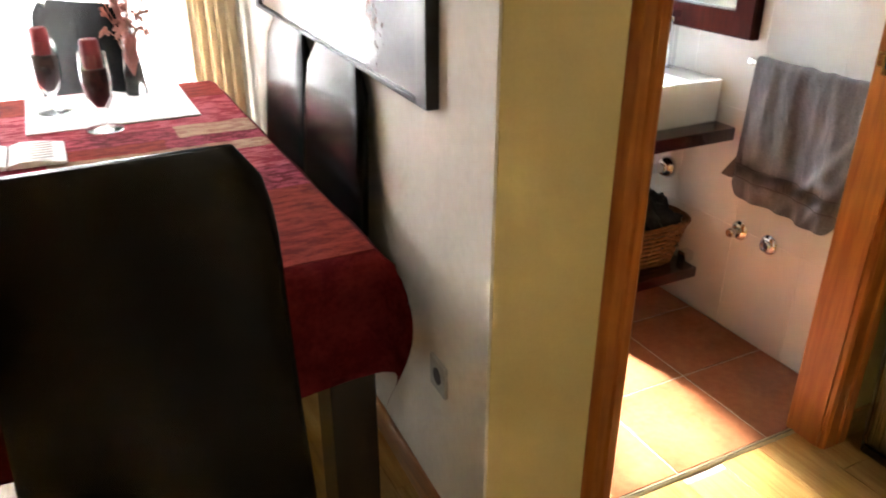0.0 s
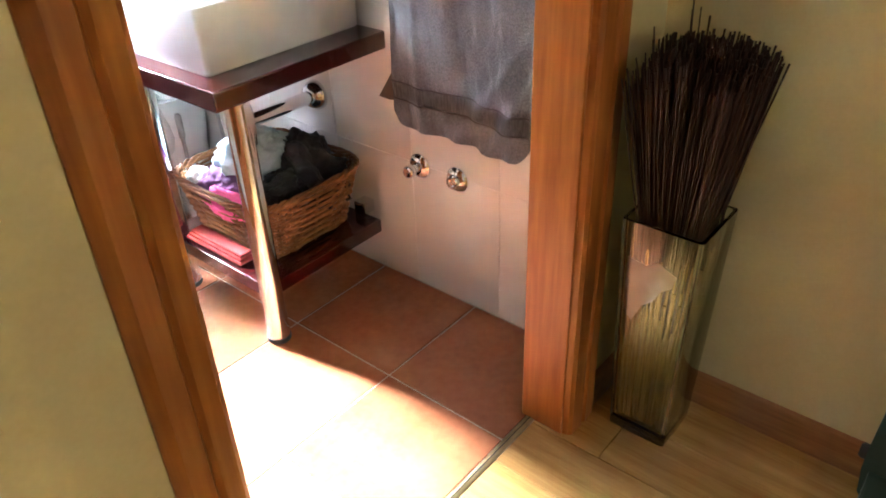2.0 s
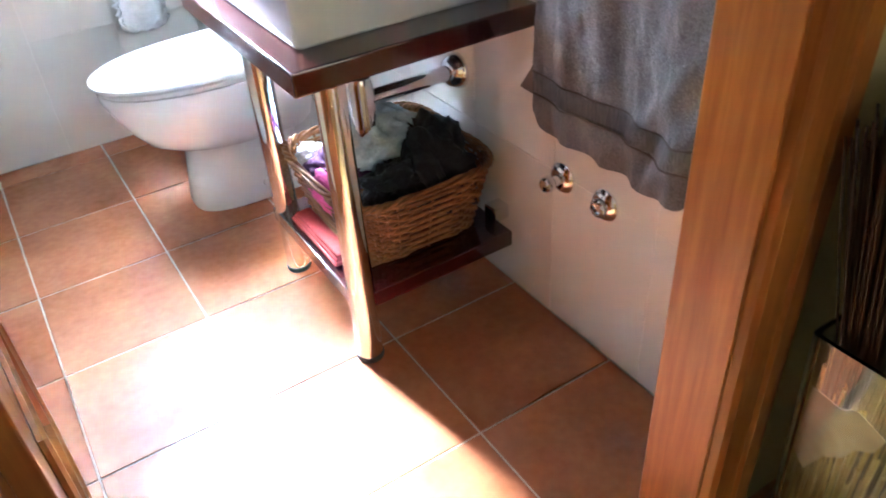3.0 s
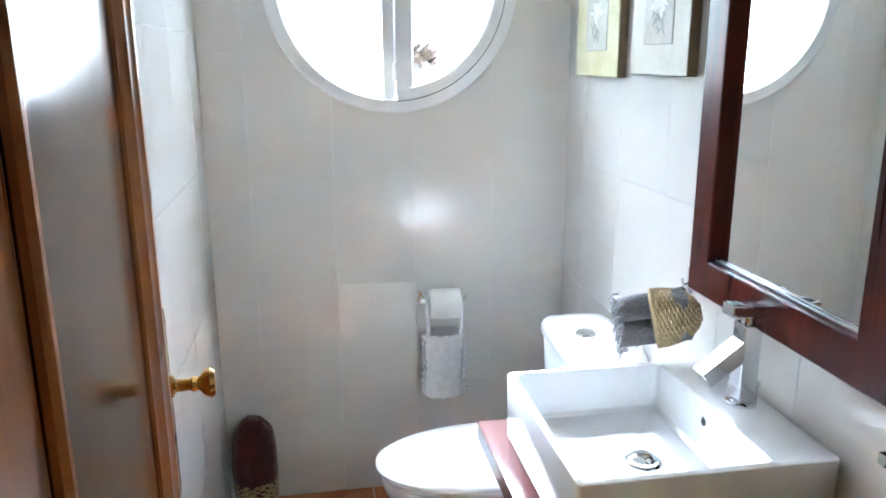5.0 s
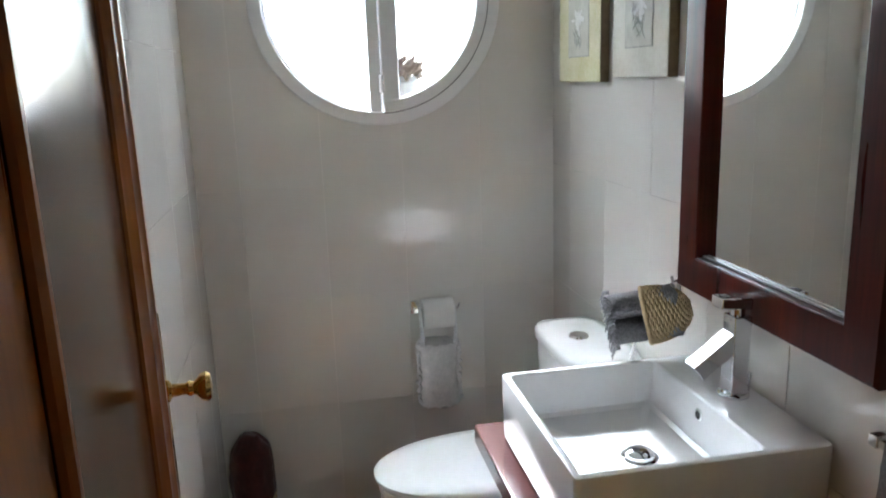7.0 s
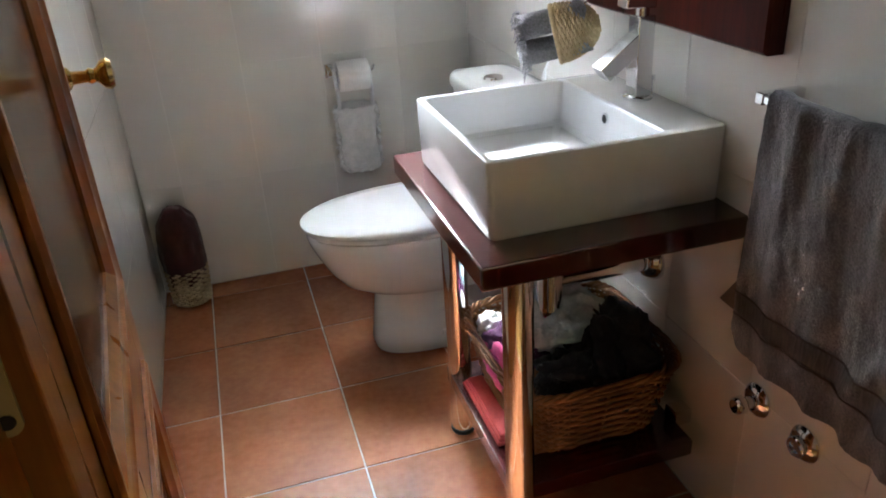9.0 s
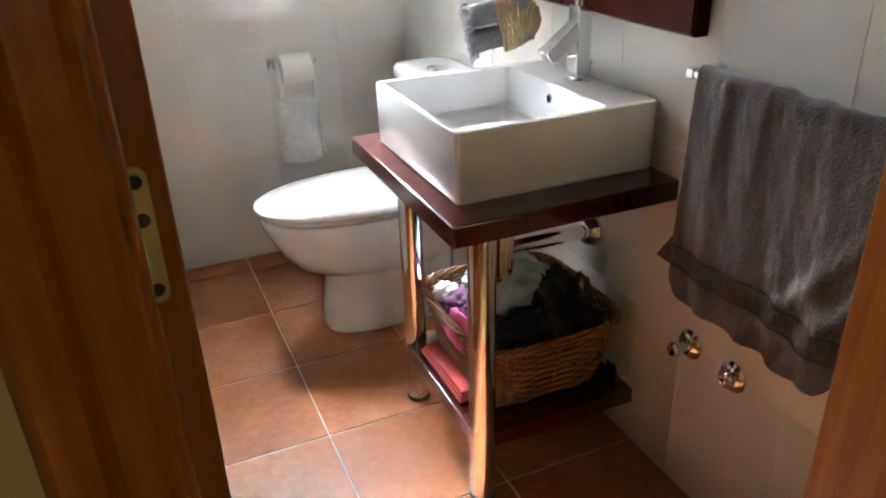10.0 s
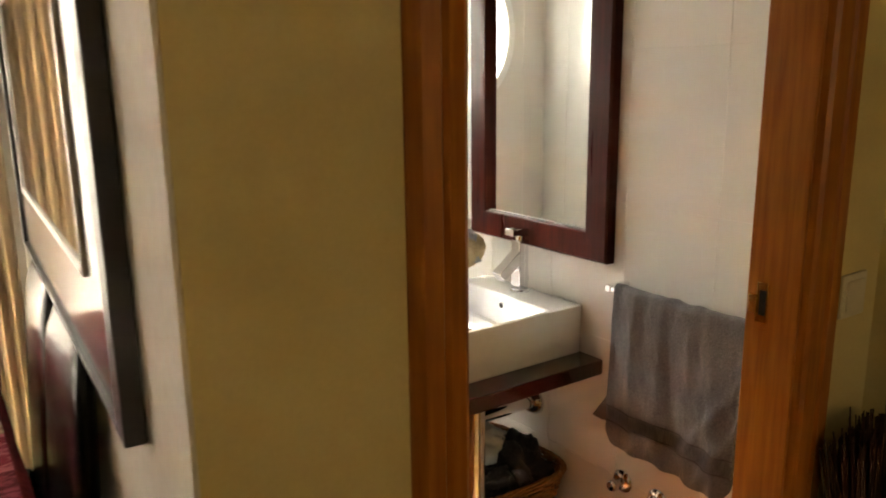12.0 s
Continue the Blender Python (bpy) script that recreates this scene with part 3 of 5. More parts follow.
sheer = bpy.data.materials.new("sheer_white_voile")
sheer.use_nodes = True
sn, sl = sheer.node_tree.nodes, sheer.node_tree.links
sn.remove(sn["Principled BSDF"])
thin, body_cloth, both = sn.new("ShaderNodeBsdfTranslucent"), sn.new("ShaderNodeBsdfDiffuse"), sn.new("ShaderNodeMixShader")
weft = sn.new("ShaderNodeTexNoise")
weft.inputs["Scale"].default_value = 90
tint = sn.new("ShaderNodeValToRGB")
tint.color_ramp.elements[0].color, tint.color_ramp.elements[1].color = (0.34, 0.32, 0.30, 1), (0.46, 0.44, 0.42, 1)
sl.new(weft.outputs["Fac"], tint.inputs[0])
sl.new(tint.outputs[0], thin.inputs[0])
sl.new(tint.outputs[0], body_cloth.inputs[0])
both.inputs[0].default_value = 0.45
sl.new(thin.outputs[0], both.inputs[1])
sl.new(body_cloth.outputs[0], both.inputs[2])
sl.new(both.outputs[0], sn["Material Output"].inputs[0])
solid("sheer_curtain", curtain(-1.22, 0.80, YF - 0.035, 22, 4), sheer, "white sheer curtain glowing in front of the window", "curtain", angle=80)
solid("curtain", curtain(0.80, 0.995, YF - 0.105, 5, 3), curtain_mat, "cream curtain hanging in folds beside the window", "curtain", angle=80)
solid("curtain_rail", tube([(-1.3, YF - 0.07, 2.32), (1.01, YF - 0.07, 2.32)], 0.012, 12), black_frame, "slim dark curtain rail above the window", "curtain rail")

# ---- bathroom: washstand ----
CX0, CX1, CY0, CY1, CZ = 1.793, XR, 2.155, 2.755, 0.722
countertop = thing("vanity_counter", (2.05, 2.45, 0.0), "glossy red mahogany washstand counter on chrome legs", "washstand")
part("counter", box((CX0, CY0, CZ - 0.045), (CX1, CY1, CZ), 0.004), mahogany, countertop)
part("shelf", box((1.858, 2.195, 0.147), (2.268, 2.645, 0.186), 0.003), mahogany, countertop, "lower mahogany shelf")
for lx, ly in ((1.880, 2.215), (1.886, 2.622)):
    leg = part("leg", lathe([(0.0, 0.012), (0.029, 0.012), (0.0292, 0.02), (0.0292, CZ - 0.06), (0.034, CZ - 0.055), (0.034, CZ - 0.046), (0, CZ - 0.046)], (lx, ly, 0), "z", 28), chrome, countertop, "chrome tubular leg")
    part("foot_cap", lathe([(0, 0), (0.029, 0), (0.031, 0.004), (0.031, 0.014), (0, 0.014)], (lx, ly, 0), "z", 24), rubber, leg, "black rubber foot")
part("wall_bracket", box((2.252, 2.245, 0.186), (2.296, 2.285, 0.224), 0.004), chrome, countertop, "small bright shelf bracket")

BX0, BX1, BY0, BY1, BZ = 1.838, 2.296, 2.236, 2.682, 0.868


def basin_mesh():
    bm = bmesh.new()
    r, n = 0.012, 5

    def rect(x0, x1, y0, y1, z, rad):
        ring = []
        for cx, cy, a0 in ((x1 - rad, y1 - rad, 0), (x0 + rad, y1 - rad, 90), (x0 + rad, y0 + rad, 180), (x1 - rad, y0 + rad, 270)):
            for k in range(n):
                a = radians(a0 + 90 * k / (n - 1))
                ring.append(Vector((cx + rad * math.cos(a), cy + rad * math.sin(a), z)))
        return ring
    ix0, ix1, iy0, iy1 = BX0 + 0.016, 2.176, BY0 + 0.016, BY1 - 0.016
    rings = [rect(BX0 + 0.006, BX1, BY0 + 0.006, BY1 - 0.006, CZ, r), rect(BX0 + 0.002, BX1, BY0 + 0.002, BY1 - 0.002, CZ + 0.006, r),
             rect(BX0, BX1, BY0, BY1, BZ - 0.005, r), rect(BX0 + 0.0015, BX1 - 0.0015, BY0 + 0.0015, BY1 - 0.0015, BZ - 0.0015, r), rect(BX0 + 0.005, BX1 - 0.005, BY0 + 0.005, BY1 - 0.005, BZ, r),
             rect(ix0 - 0.003, ix1 + 0.003, iy0 - 0.003, iy1 + 0.003, BZ, 0.008), rect(ix0, ix1, iy0, iy1, BZ - 0.003, 0.009),
             rect(ix0 + 0.010, ix1 - 0.010, iy0 + 0.010, iy1 - 0.010, BZ - 0.090, 0.012), rect(ix0 + 0.018, ix1 - 0.018, iy0 + 0.018, iy1 - 0.018, BZ - 0.098, 0.016)]
    ring_mesh(rings, False, bm)
    bm.verts.ensure_lookup_table()
    m = len(rings[0])
    last = bm.verts[-m:]
    c = bm.verts.new((2.05, 2.455, BZ - 0.104))
    for k in range(m):
        bm.faces.new((last[k], last[(k + 1) % m], c))
    bm.faces.new(bm.verts[:m])
    return bm


basin = thing("washbasin", (2.05, 2.46, CZ), "square white ceramic washbasin standing on the counter", "washbasin")
part("bowl", basin_mesh(), ceramic, basin, angle=35)
part("drain", lathe([(0, 0.0), (0.036, 0.0), (0.036, 0.004), (0.031, 0.006), (0.029, 0.006), (0.028, 0.012), (0.022, 0.017), (0.012, 0.0195), (0, 0.020)], (2.05, 2.455, BZ - 0.106), "z", 28), chrome, basin, "domed chrome plug")
over = part("overflow_ring", lathe([(0.013, 0.002), (0.013, -0.003), (0.009, -0.004), (0.0085, 0.004)], (2.1745, 2.460, BZ - 0.034), "x", 24, ends=False), chrome, basin, "chrome overflow ring")
part("overflow_hole", lathe([(0, 0.0005), (0.0088, 0.0005), (0.0088, 0.003), (0, 0.003)], (2.1702, 2.460, BZ - 0.034), "x", 20), dark_hole, over)

tap = thing("basin_tap", (2.243, 2.46, BZ), "angular chrome mixer tap on the basin deck", "tap")
part("base_ring", lathe([(0, 0), (0.030, 0), (0.030, 0.005), (0.026, 0.008), (0, 0.008)], (2.243, 2.46, BZ), "z", 28), chrome, tap)
part("column", box((2.226, 2.440, BZ + 0.006), (2.262, 2.480, BZ + 0.163), 0.0025), chrome, tap)
spout = bmesh.new()
box((-0.017, -0.0195, -0.106), (0.017, 0.0195, 0.0), 0.002, 2, spout)
bmesh.ops.transform(spout, matrix=Matrix.Translation((2.243, 2.46, BZ + 0.121)) @ Matrix.Rotation(radians(53), 4, "Y"), verts=spout.verts)
sp = part("spout", spout, chrome, tap)
part("collar", lathe([(0.0135, 0.160), (0.0135, 0.178)], (2.243, 2.46, BZ), "z", 20), chrome, tap)
tl = bmesh.new()
box((-0.040, -0.0195, 0.0), (0.024, 0.0195, 0.022), 0.003, 2, tl)
bmesh.ops.transform(tl, matrix=Matrix.Translation((2.238, 2.46, BZ + 0.177)) @ Matrix.Rotation(radians(4), 4, "Y"), verts=tl.verts)
handle = part("lever", tl, chrome, tap)
part("lever_recess", box((2.206, 2.450, BZ + 0.2002), (2.222, 2.470, BZ + 0.2028), 0.002), dark_hole, handle)
part("pull_rod", lathe([(0, 0), (0.003, 0), (0.003, 0.03), (0.006, 0.032), (0.006, 0.042), (0, 0.044)], (2.275, 2.46, BZ), "z", 12), chrome, tap)

trap = thing("sink_drain_pipe", (2.30, 2.442, 0.49), "chrome waste pipe running from the basin to the wall", "pipe")
part("pipe", tube([(2.045, 2.442, 0.496), (2.12, 2.442, 0.495), (2.296, 2.442, 0.494)], 0.0185, 18), chrome, trap)
part("tail_pipe", tube([(2.045, 2.442, CZ - 0.046), (2.045, 2.442, 0.52)], 0.016, 18), chrome, trap)
part("bottle_trap", lathe([(0, 0.408), (0.022, 0.408), (0.030, 0.416), (0.031, 0.440), (0.029, 0.445), (0.029, 0.535), (0.024, 0.548), (0.0165, 0.552)], (2.045, 2.442, 0.0), "z", 28), chrome, trap, "chrome bottle trap")
part("wall_flange", lathe([(0.0195, -0.034), (0.030, -0.030), (0.042, -0.010), (0.043, 0.0), (0.0195, 0.0)], (XR, 2.442, 0.494), "x", 28), chrome, trap)
part("nut", lathe([(0.0165, -0.02), (0.0225, -0.018), (0.0225, 0.018), (0.0165, 0.02)], (2.045, 2.442, 0.60), "z", 12), chrome, trap)

for k, (vy, vz, kind) in enumerate(((2.062, 0.382, 0), (1.936, 0.380, 1))):
    valve = thing("angle_valve", (XR, vy, vz), "small chrome stop valve on a round wall rosette", "valve", "valves under the towel")
    part("rosette", lathe([(0, 0), (0.033, 0), (0.034, -0.004), (0.028, -0.012), (0.016, -0.016), (0, -0.016)], (XR, vy, vz), "x", 28), chrome, valve)
    if kind == 0:
        part("stem", lathe([(0, -0.016), (0.012, -0.016), (0.011, -0.030), (0.014, -0.032), (0, -0.033)], (XR, vy, vz), "x", 20), chrome, valve)
        part("knob", lathe([(0, -0.032), (0.015, -0.032), (0.018, -0.036), (0.017, -0.050), (0.013, -0.055), (0, -0.056)], (XR, vy, vz), "x", 12), chrome, valve)
    else:
        part("stem", lathe([(0, -0.016), (0.019, -0.016), (0.020, -0.024), (0.017, -0.027), (0.011, -0.027), (0.010, -0.023), (0, -0.023)], (XR, vy, vz), "x", 20), chrome, valve)


# ---- woven baskets ----
def weave(ring_at, rows, stakes, thick, sub=3):
    """Weavers that pass before and behind the stakes; ring_at(s, h): a point and its outward way, s and h from 0 to 1."""
    bm = bmesh.new()
    for j in range(rows):
        h = (j + 0.5) / rows
        pts = []
        for k in range(stakes * sub):
            s = k / (stakes * sub)
            p, o = ring_at(s, h)
            pts.append(p + o * thick * 0.9 * math.cos(math.pi * (k / sub + j)) + Vector((0, 0, random.uniform(-1, 1) * thick * 0.15)))
        tube(pts, thick * random.uniform(0.85, 1.1), 6, bm, True)
    for k in range(stakes):
        tube([ring_at(k / stakes, h)[0] for h in (0.0, 0.35, 0.7, 1.02)], thick * 0.8, 5, bm)
    return bm


def tray_ring(cx, cy, z0, z1, ax, ay, flare, power):
    def at(s, h):
        a = 6.28319 * s
        c, sn = math.cos(a), math.sin(a)
        f = 1 + flare * h
        p = Vector((cx + math.copysign(abs(c) ** (2 / power), c) * ax * f, cy + math.copysign(abs(sn) ** (2 / power), sn) * ay * f, z0 + (z1 - z0) * h))
        return p, Vector((c, sn, 0)).normalized()
    return at


basket = thing("wicker_basket", (2.075, 2.42, 0.186), "rectangular brown wicker basket full of clothes", "basket")
bring = tray_ring(2.078, 2.425, 0.192, 0.358, 0.152, 0.165, 0.24, 5.0)
part("weave", weave(bring, 17, 44, 0.0040), wicker_mat, basket, angle=80)
rim = bmesh.new()
for w in range(3):
    tube([bring(k / 150, 1.02)[0] + Vector((0, 0, 0.006 * math.sin(k * 0.55 + 2.09 * w))) + bring(k / 150, 1)[1] * 0.006 * math.cos(k * 0.55 + 2.09 * w) for k in range(150)], 0.0045, 6, rim, True)
part("rim", rim, wicker_mat, basket, "thick braided rim", angle=80)
part("base", box((1.935, 2.270, 0.187), (2.210, 2.580, 0.197), 0.004), wicker_mat, basket)


def crumple(cx, cy, cz, rx, ry, rz, seed, amount=0.25):
    bm = bmesh.new()
    bmesh.ops.create_icosphere(bm, subdivisions=5, radius=1.0)
    off = Vector((seed * 3.7, seed * 1.9, seed * 5.3))
    for v in bm.verts:
        d = v.co.normalized()
        f = 1 + amount * noise.noise(d * 2.2 + off) + amount * 0.55 * abs(noise.noise(d * 5 + off)) + amount * 0.2 * noise.noise(d * 13 + off)
        v.co = Vector((cx + d.x * f * rx, cy + d.y * f * ry, cz + d.z * f * rz))
    return bm


for nm, args, mt, lab in (("folded_clothes", (2.16, 2.39, 0.325, 0.085, 0.135, 0.10, 1, 0.4), cloth_black, "crumpled black clothing in the wicker basket"),
                          ("folded_clothes", (2.075, 2.465, 0.385, 0.100, 0.085, 0.070, 2, 0.3), cloth_grey, "pale blue grey cloth on top of the basket"),
                          ("folded_clothes", (1.985, 2.47, 0.335, 0.070, 0.075, 0.045, 3, 0.35), cloth_plum, "plum coloured clothing in the wicker basket"),
                          ("folded_clothes", (1.925, 2.40, 0.325, 0.035, 0.105, 0.030, 4, 0.3), cloth_pink, "bright pink cloth over the basket rim"),
                          ("folded_clothes", (1.945, 2.545, 0.350, 0.032, 0.036, 0.026, 6, 0.3), paper_mat, "white garment corner in the wicker basket"),
                          ("folded_clothes", (2.045, 2.33, 0.325, 0.075, 0.060, 0.050, 5, 0.4), cloth_black, "crumpled black clothing in the wicker basket")):
    solid(nm, crumple(*args), mt, lab, "clothes", group="clothes in the basket", angle=80)

red_cloth = bmesh.new()
for lay_k in range(3):
    box((1.872 + 0.003 * lay_k, 2.32, 0.187 + 0.011 * lay_k), (1.925 - 0.004 * lay_k, 2.56 - 0.01 * lay_k, 0.197 + 0.011 * lay_k), 0.0045, 3, red_cloth)
solid("folded_cloth", red_cloth, cloth_coral, "folded coral red cloth on the lower shelf", "cloth")

# ---- mirror ----
MY0, MY1, MZ0, MZ1, MW = 2.128, 2.739, 1.012, 1.935, 0.080
mirror = thing("wall_mirror", (XR, (MY0 + MY1) / 2, MZ0), "large mirror in a wide dark mahogany frame", "mirror")


MIRROR_SECTION = [(0.0, 0.0), (0.0, -0.030), (0.005, -0.036), (0.040, -0.037), (MW - 0.003, -0.036), (MW, -0.034), (MW, 0.0)]
for side in range(4):
    def corner(d, k):
        y0, y1, z0, z1 = MY0 + d, MY1 - d, MZ0 + d, MZ1 - d
        return ((y0, z0), (y1, z0), (y1, z1), (y0, z1))[k % 4]
    a = [(XR + h, *corner(d, side)) for d, h in MIRROR_SECTION]
    b = [(XR + h, *corner(d, side + 1)) for d, h in MIRROR_SECTION]
    part("frame_side", ring_mesh([a, b]), mirror_frame_wood, mirror, angle=30)
part("mirror_glass", box((XR - 0.012, MY0 + MW - 0.004, MZ0 + MW - 0.004), (XR - 0.006, MY1 - MW + 0.004, MZ1 - MW + 0.004)), mirror_mat, mirror, "clear mirror glass")
for z in (MZ0 + MW + 0.003, MZ1 - MW - 0.003):
    part("inner_bead", box((XR - 0.020, MY0 + MW, z - 0.002), (XR - 0.014, MY1 - MW, z + 0.002), 0.0008), steel, mirror, "thin silver inner bead")

# ---- towel on its rail ----
rail = thing("towel_rail", (XR, 1.91, 0.955), "square chrome towel rail fixed to the tiles", "towel rail")
part("bar", box((2.224, 1.620, 0.958), (2.234, 2.086, 0.970), 0.0015), chrome, rail)
for yy in (1.628, 2.077):
    part("bracket", box((2.222, yy - 0.009, 0.955), (XR, yy + 0.009, 0.973), 0.002), chrome, rail)


def ridges(u, hang):
    """Two slanting folds in the lower half and two pinched ones under the rail."""
    out = 0.0
    for start, slope, width, high in ((0.34, 0.80, 0.060, 1.3), (0.62, 0.75, 0.050, 1.1)):
        out += high * min(1.0, max(0.0, (hang - 0.25) * 3)) * math.exp(-((u - slope * (hang - start)) / width) ** 2)
    for at, width, high in ((0.80, 0.035, 1.3), (0.58, 0.03, 0.9), (0.36, 0.04, 0.7)):
        out += high * max(0.0, 1 - hang * 1.9) * math.exp(-((u - at - 0.08 * hang) / width) ** 2)
    return out


def fold_of(u, hang, seed):
    return 0.28 * math.sin(13 * u + 2.4 * math.sin(3 * u + 1.2 * hang + seed)) + 0.30 * math.sin(29 * u + 3.0 * hang + seed) + 1.1 * noise.noise(Vector((u * 4 + hang * 0.8, hang * 1.6, seed))) + 0.5 * noise.noise(Vector((u * 13, hang * 5, seed))) + ridges(u, hang)


def towel(y0, y1, front_low, back_low, x_bar, z_bar, seed, gap=0.014, amp=0.014):
    n, m = 90, 70
    bm = bmesh.new()
    rows = []
    for j in range(m + 1):
        row = []
        for i in range(n + 1):
            u = i / n
            low = front_low(u)
            total_f, total_b, arc = z_bar - low, z_bar - back_low, math.pi * gap
            s = j / m * (total_f + arc + total_b)
            y = y0 + (y1 - y0) * u
            if s < total_f:
                hang = (total_f - s) / total_f
                z, x, a = low + s, x_bar - gap, amp * (0.35 + 0.30 * hang)
            elif s < total_f + arc:
                t = (s - total_f) / gap
                z, x, a, hang = z_bar + gap * math.sin(t), x_bar - gap * math.cos(t), amp * 0.3, 0.0
                z += 0.006 * noise.noise(Vector((u * 11, 2.7, seed))) * math.sin(t)
            else:
                hang = (s - total_f - arc) / total_b
                z, x, a = z_bar - (s - total_f - arc), x_bar + gap, -amp * 0.2
            fold = fold_of(u, hang, seed)
            fine = 0.0022 * noise.noise(Vector((u * 40, s * 70, seed)))
            row.append(bm.verts.new((x - a * (fold + 0.6) + fine, y + 0.010 * hang * math.sin(6 * u + seed), z + 0.003 * hang * math.sin(11 * u + seed))))
        rows.append(row)
    for a, b in zip(rows, rows[1:]):
        for i in range(n):
            bm.faces.new((a[i], a[i + 1], b[i + 1], b[i]))
    bmesh.ops.recalc_face_normals(bm, faces=bm.faces)
    bmesh.ops.solidify(bm, geom=bm.faces[:], thickness=0.009)
    return bm


def band(y0, y1, low, z_up, seed, tall=0.040, out=0.0):
    """The woven border above the towel's hem."""
    n = 90
    bm = bmesh.new()
    rows = []
    for dz in (0.0, tall * 0.12, tall * 0.88, tall):
        rows.append([])
        for i in range(n + 1):
            u = i / n
            z = low(u) + z_up + dz
            hang = 1 - (z - low(u)) / (0.971 - low(u))
            fold = fold_of(u, hang, seed)
            rows[-1].append(bm.verts.new((2.229 - 0.014 - 0.014 * (0.35 + 0.30 * hang) * (fold + 0.6) - (0.0012 + out if 0 < dz < tall else out), y0 + (y1 - y0) * u + 0.010 * hang * math.sin(6 * u + seed), z)))
    for a, b in zip(rows, rows[1:]):
        for i in range(n):
            bm.faces.new((a[i], a[i + 1], b[i + 1], b[i]))
    bmesh.ops.solidify(bm, geom=bm.faces[:], thickness=0.001)
    return bm


def hem(u):
    return 0.532 - 0.004 * math.sin(9 * u) + 0.008 * u + 0.030 * (max(0.0, abs(2 * u - 1) - 0.84) / 0.16) ** 2


def hem_line(u):
    return 0.532 - 0.004 * math.sin(9 * u) + 0.008 * u


hand_towel = thing("hand_towel", (2.213, 1.91, 0.955), "thick grey terry towel hanging over the rail", "towel")
part("terry_cloth", towel(1.655, 2.045, hem, 0.600, 2.229, 0.971, 1.3), towel_mat, hand_towel, angle=80)
part("woven_border", band(1.657, 2.043, hem_line, 0.068, 1.3), towel_band, hand_towel, "flat woven border", angle=80)
for up in (0.064, 0.107):
    part("stitching", band(1.656, 2.044, hem_line, up, 1.3, 0.0035, 0.0012), stitch_mat, hand_towel, "dark stitched line", angle=80)
corner = bmesh.new()
extrude_profile([(2.030, 0.715), (2.085, 0.650), (2.136, 0.576), (2.10, 0.574), (2.070, 0.580), (2.02, 0.592)], 2.243, 2.248, "x", corner)
part("back_corner", corner, towel_back, hand_towel, "loose taupe corner of the towel's back")

# ---- toilet ----
TY = 3.105
toilet = thing("toilet", (1.95, TY, 0), "white ceramic toilet with closed lid and cistern", "toilet")
N = 48
bowl = ring_mesh([oval(2.005, TY, 0.0, 0.246, 0.110, 3.0, N), oval(2.005, TY, 0.008, 0.248, 0.112, 3.0, N), oval(2.007, TY, 0.09, 0.240, 0.106, 2.8, N), oval(2.010, TY, 0.160, 0.234, 0.103, 2.7, N), oval(2.012, TY, 0.192, 0.230, 0.102, 2.6, N), oval(2.010, TY, 0.197, 0.232, 0.105, 2.5, N, 1.03),
                  oval(2.000, TY, 0.206, 0.240, 0.117, 2.4, N, 1.10), oval(1.985, TY, 0.235, 0.255, 0.136, 2.4, N, 1.18), oval(1.978, TY, 0.28, 0.250, 0.157, 2.3, N, 1.32), oval(1.972, TY, 0.33, 0.240, 0.170, 2.3, N, 1.46), oval(1.965, TY, 0.375, 0.230, 0.180, 2.2, N, 1.58), oval(1.96, TY, 0.395, 0.225, 0.183, 2.2, N, 1.61), oval(1.96, TY, 0.402, 0.222, 0.180, 2.2, N, 1.61)])
part("bowl", bowl, ceramic, toilet, angle=50)
part("neck", ring_mesh([oval(2.17, TY, 0.0, 0.120, 0.110, 4, N), oval(2.17, TY, 0.20, 0.120, 0.112, 4, N), oval(2.175, TY, 0.36, 0.118, 0.150, 4, N), oval(2.18, TY, 0.413, 0.115, 0.165, 4, N)]), ceramic, toilet, angle=50)
part("seat", ring_mesh([oval(1.955, TY, 0.4025, 0.209, 0.172, 2.2, N, 1.66), oval(1.955, TY, 0.406, 0.213, 0.176, 2.2, N, 1.66), oval(1.955, TY, 0.4155, 0.213, 0.176, 2.2, N, 1.66), oval(1.955, TY, 0.418, 0.209, 0.172, 2.2, N, 1.66)]), white_plastic, toilet, "white seat ring", angle=50)
part("lid", ring_mesh([oval(1.955, TY, 0.4235, 0.214, 0.177, 2.2, N, 1.66), oval(1.955, TY, 0.426, 0.221, 0.184, 2.2, N, 1.67), oval(1.955, TY, 0.434, 0.221, 0.184, 2.2, N, 1.67), oval(1.955, TY, 0.441, 0.214, 0.177, 2.2, N, 1.66), oval(1.955, TY, 0.445, 0.17, 0.14, 2.2, N, 1.66), oval(1.955, TY, 0.447, 0.08, 0.06, 2.2, N, 1.66)]), white_plastic, toilet, "closed white lid", angle=50)
for dy in (-0.075, 0.075):
    part("lid_hinge", lathe([(0, -0.022), (0.011, -0.022), (0.011, 0.022), (0, 0.022)], (2.165, TY + dy, 0.424), "y", 16), white_plastic, toilet)
tank = part("cistern", ring_mesh([oval(2.195, TY, 0.414, 0.082, 0.150, 6, N), oval(2.193, TY, 0.44, 0.090, 0.165, 6, N), oval(2.192, TY, 0.728, 0.098, 0.180, 6, N), oval(2.192, TY, 0.731, 0.095, 0.177, 6, N)]), ceramic, toilet, angle=50)
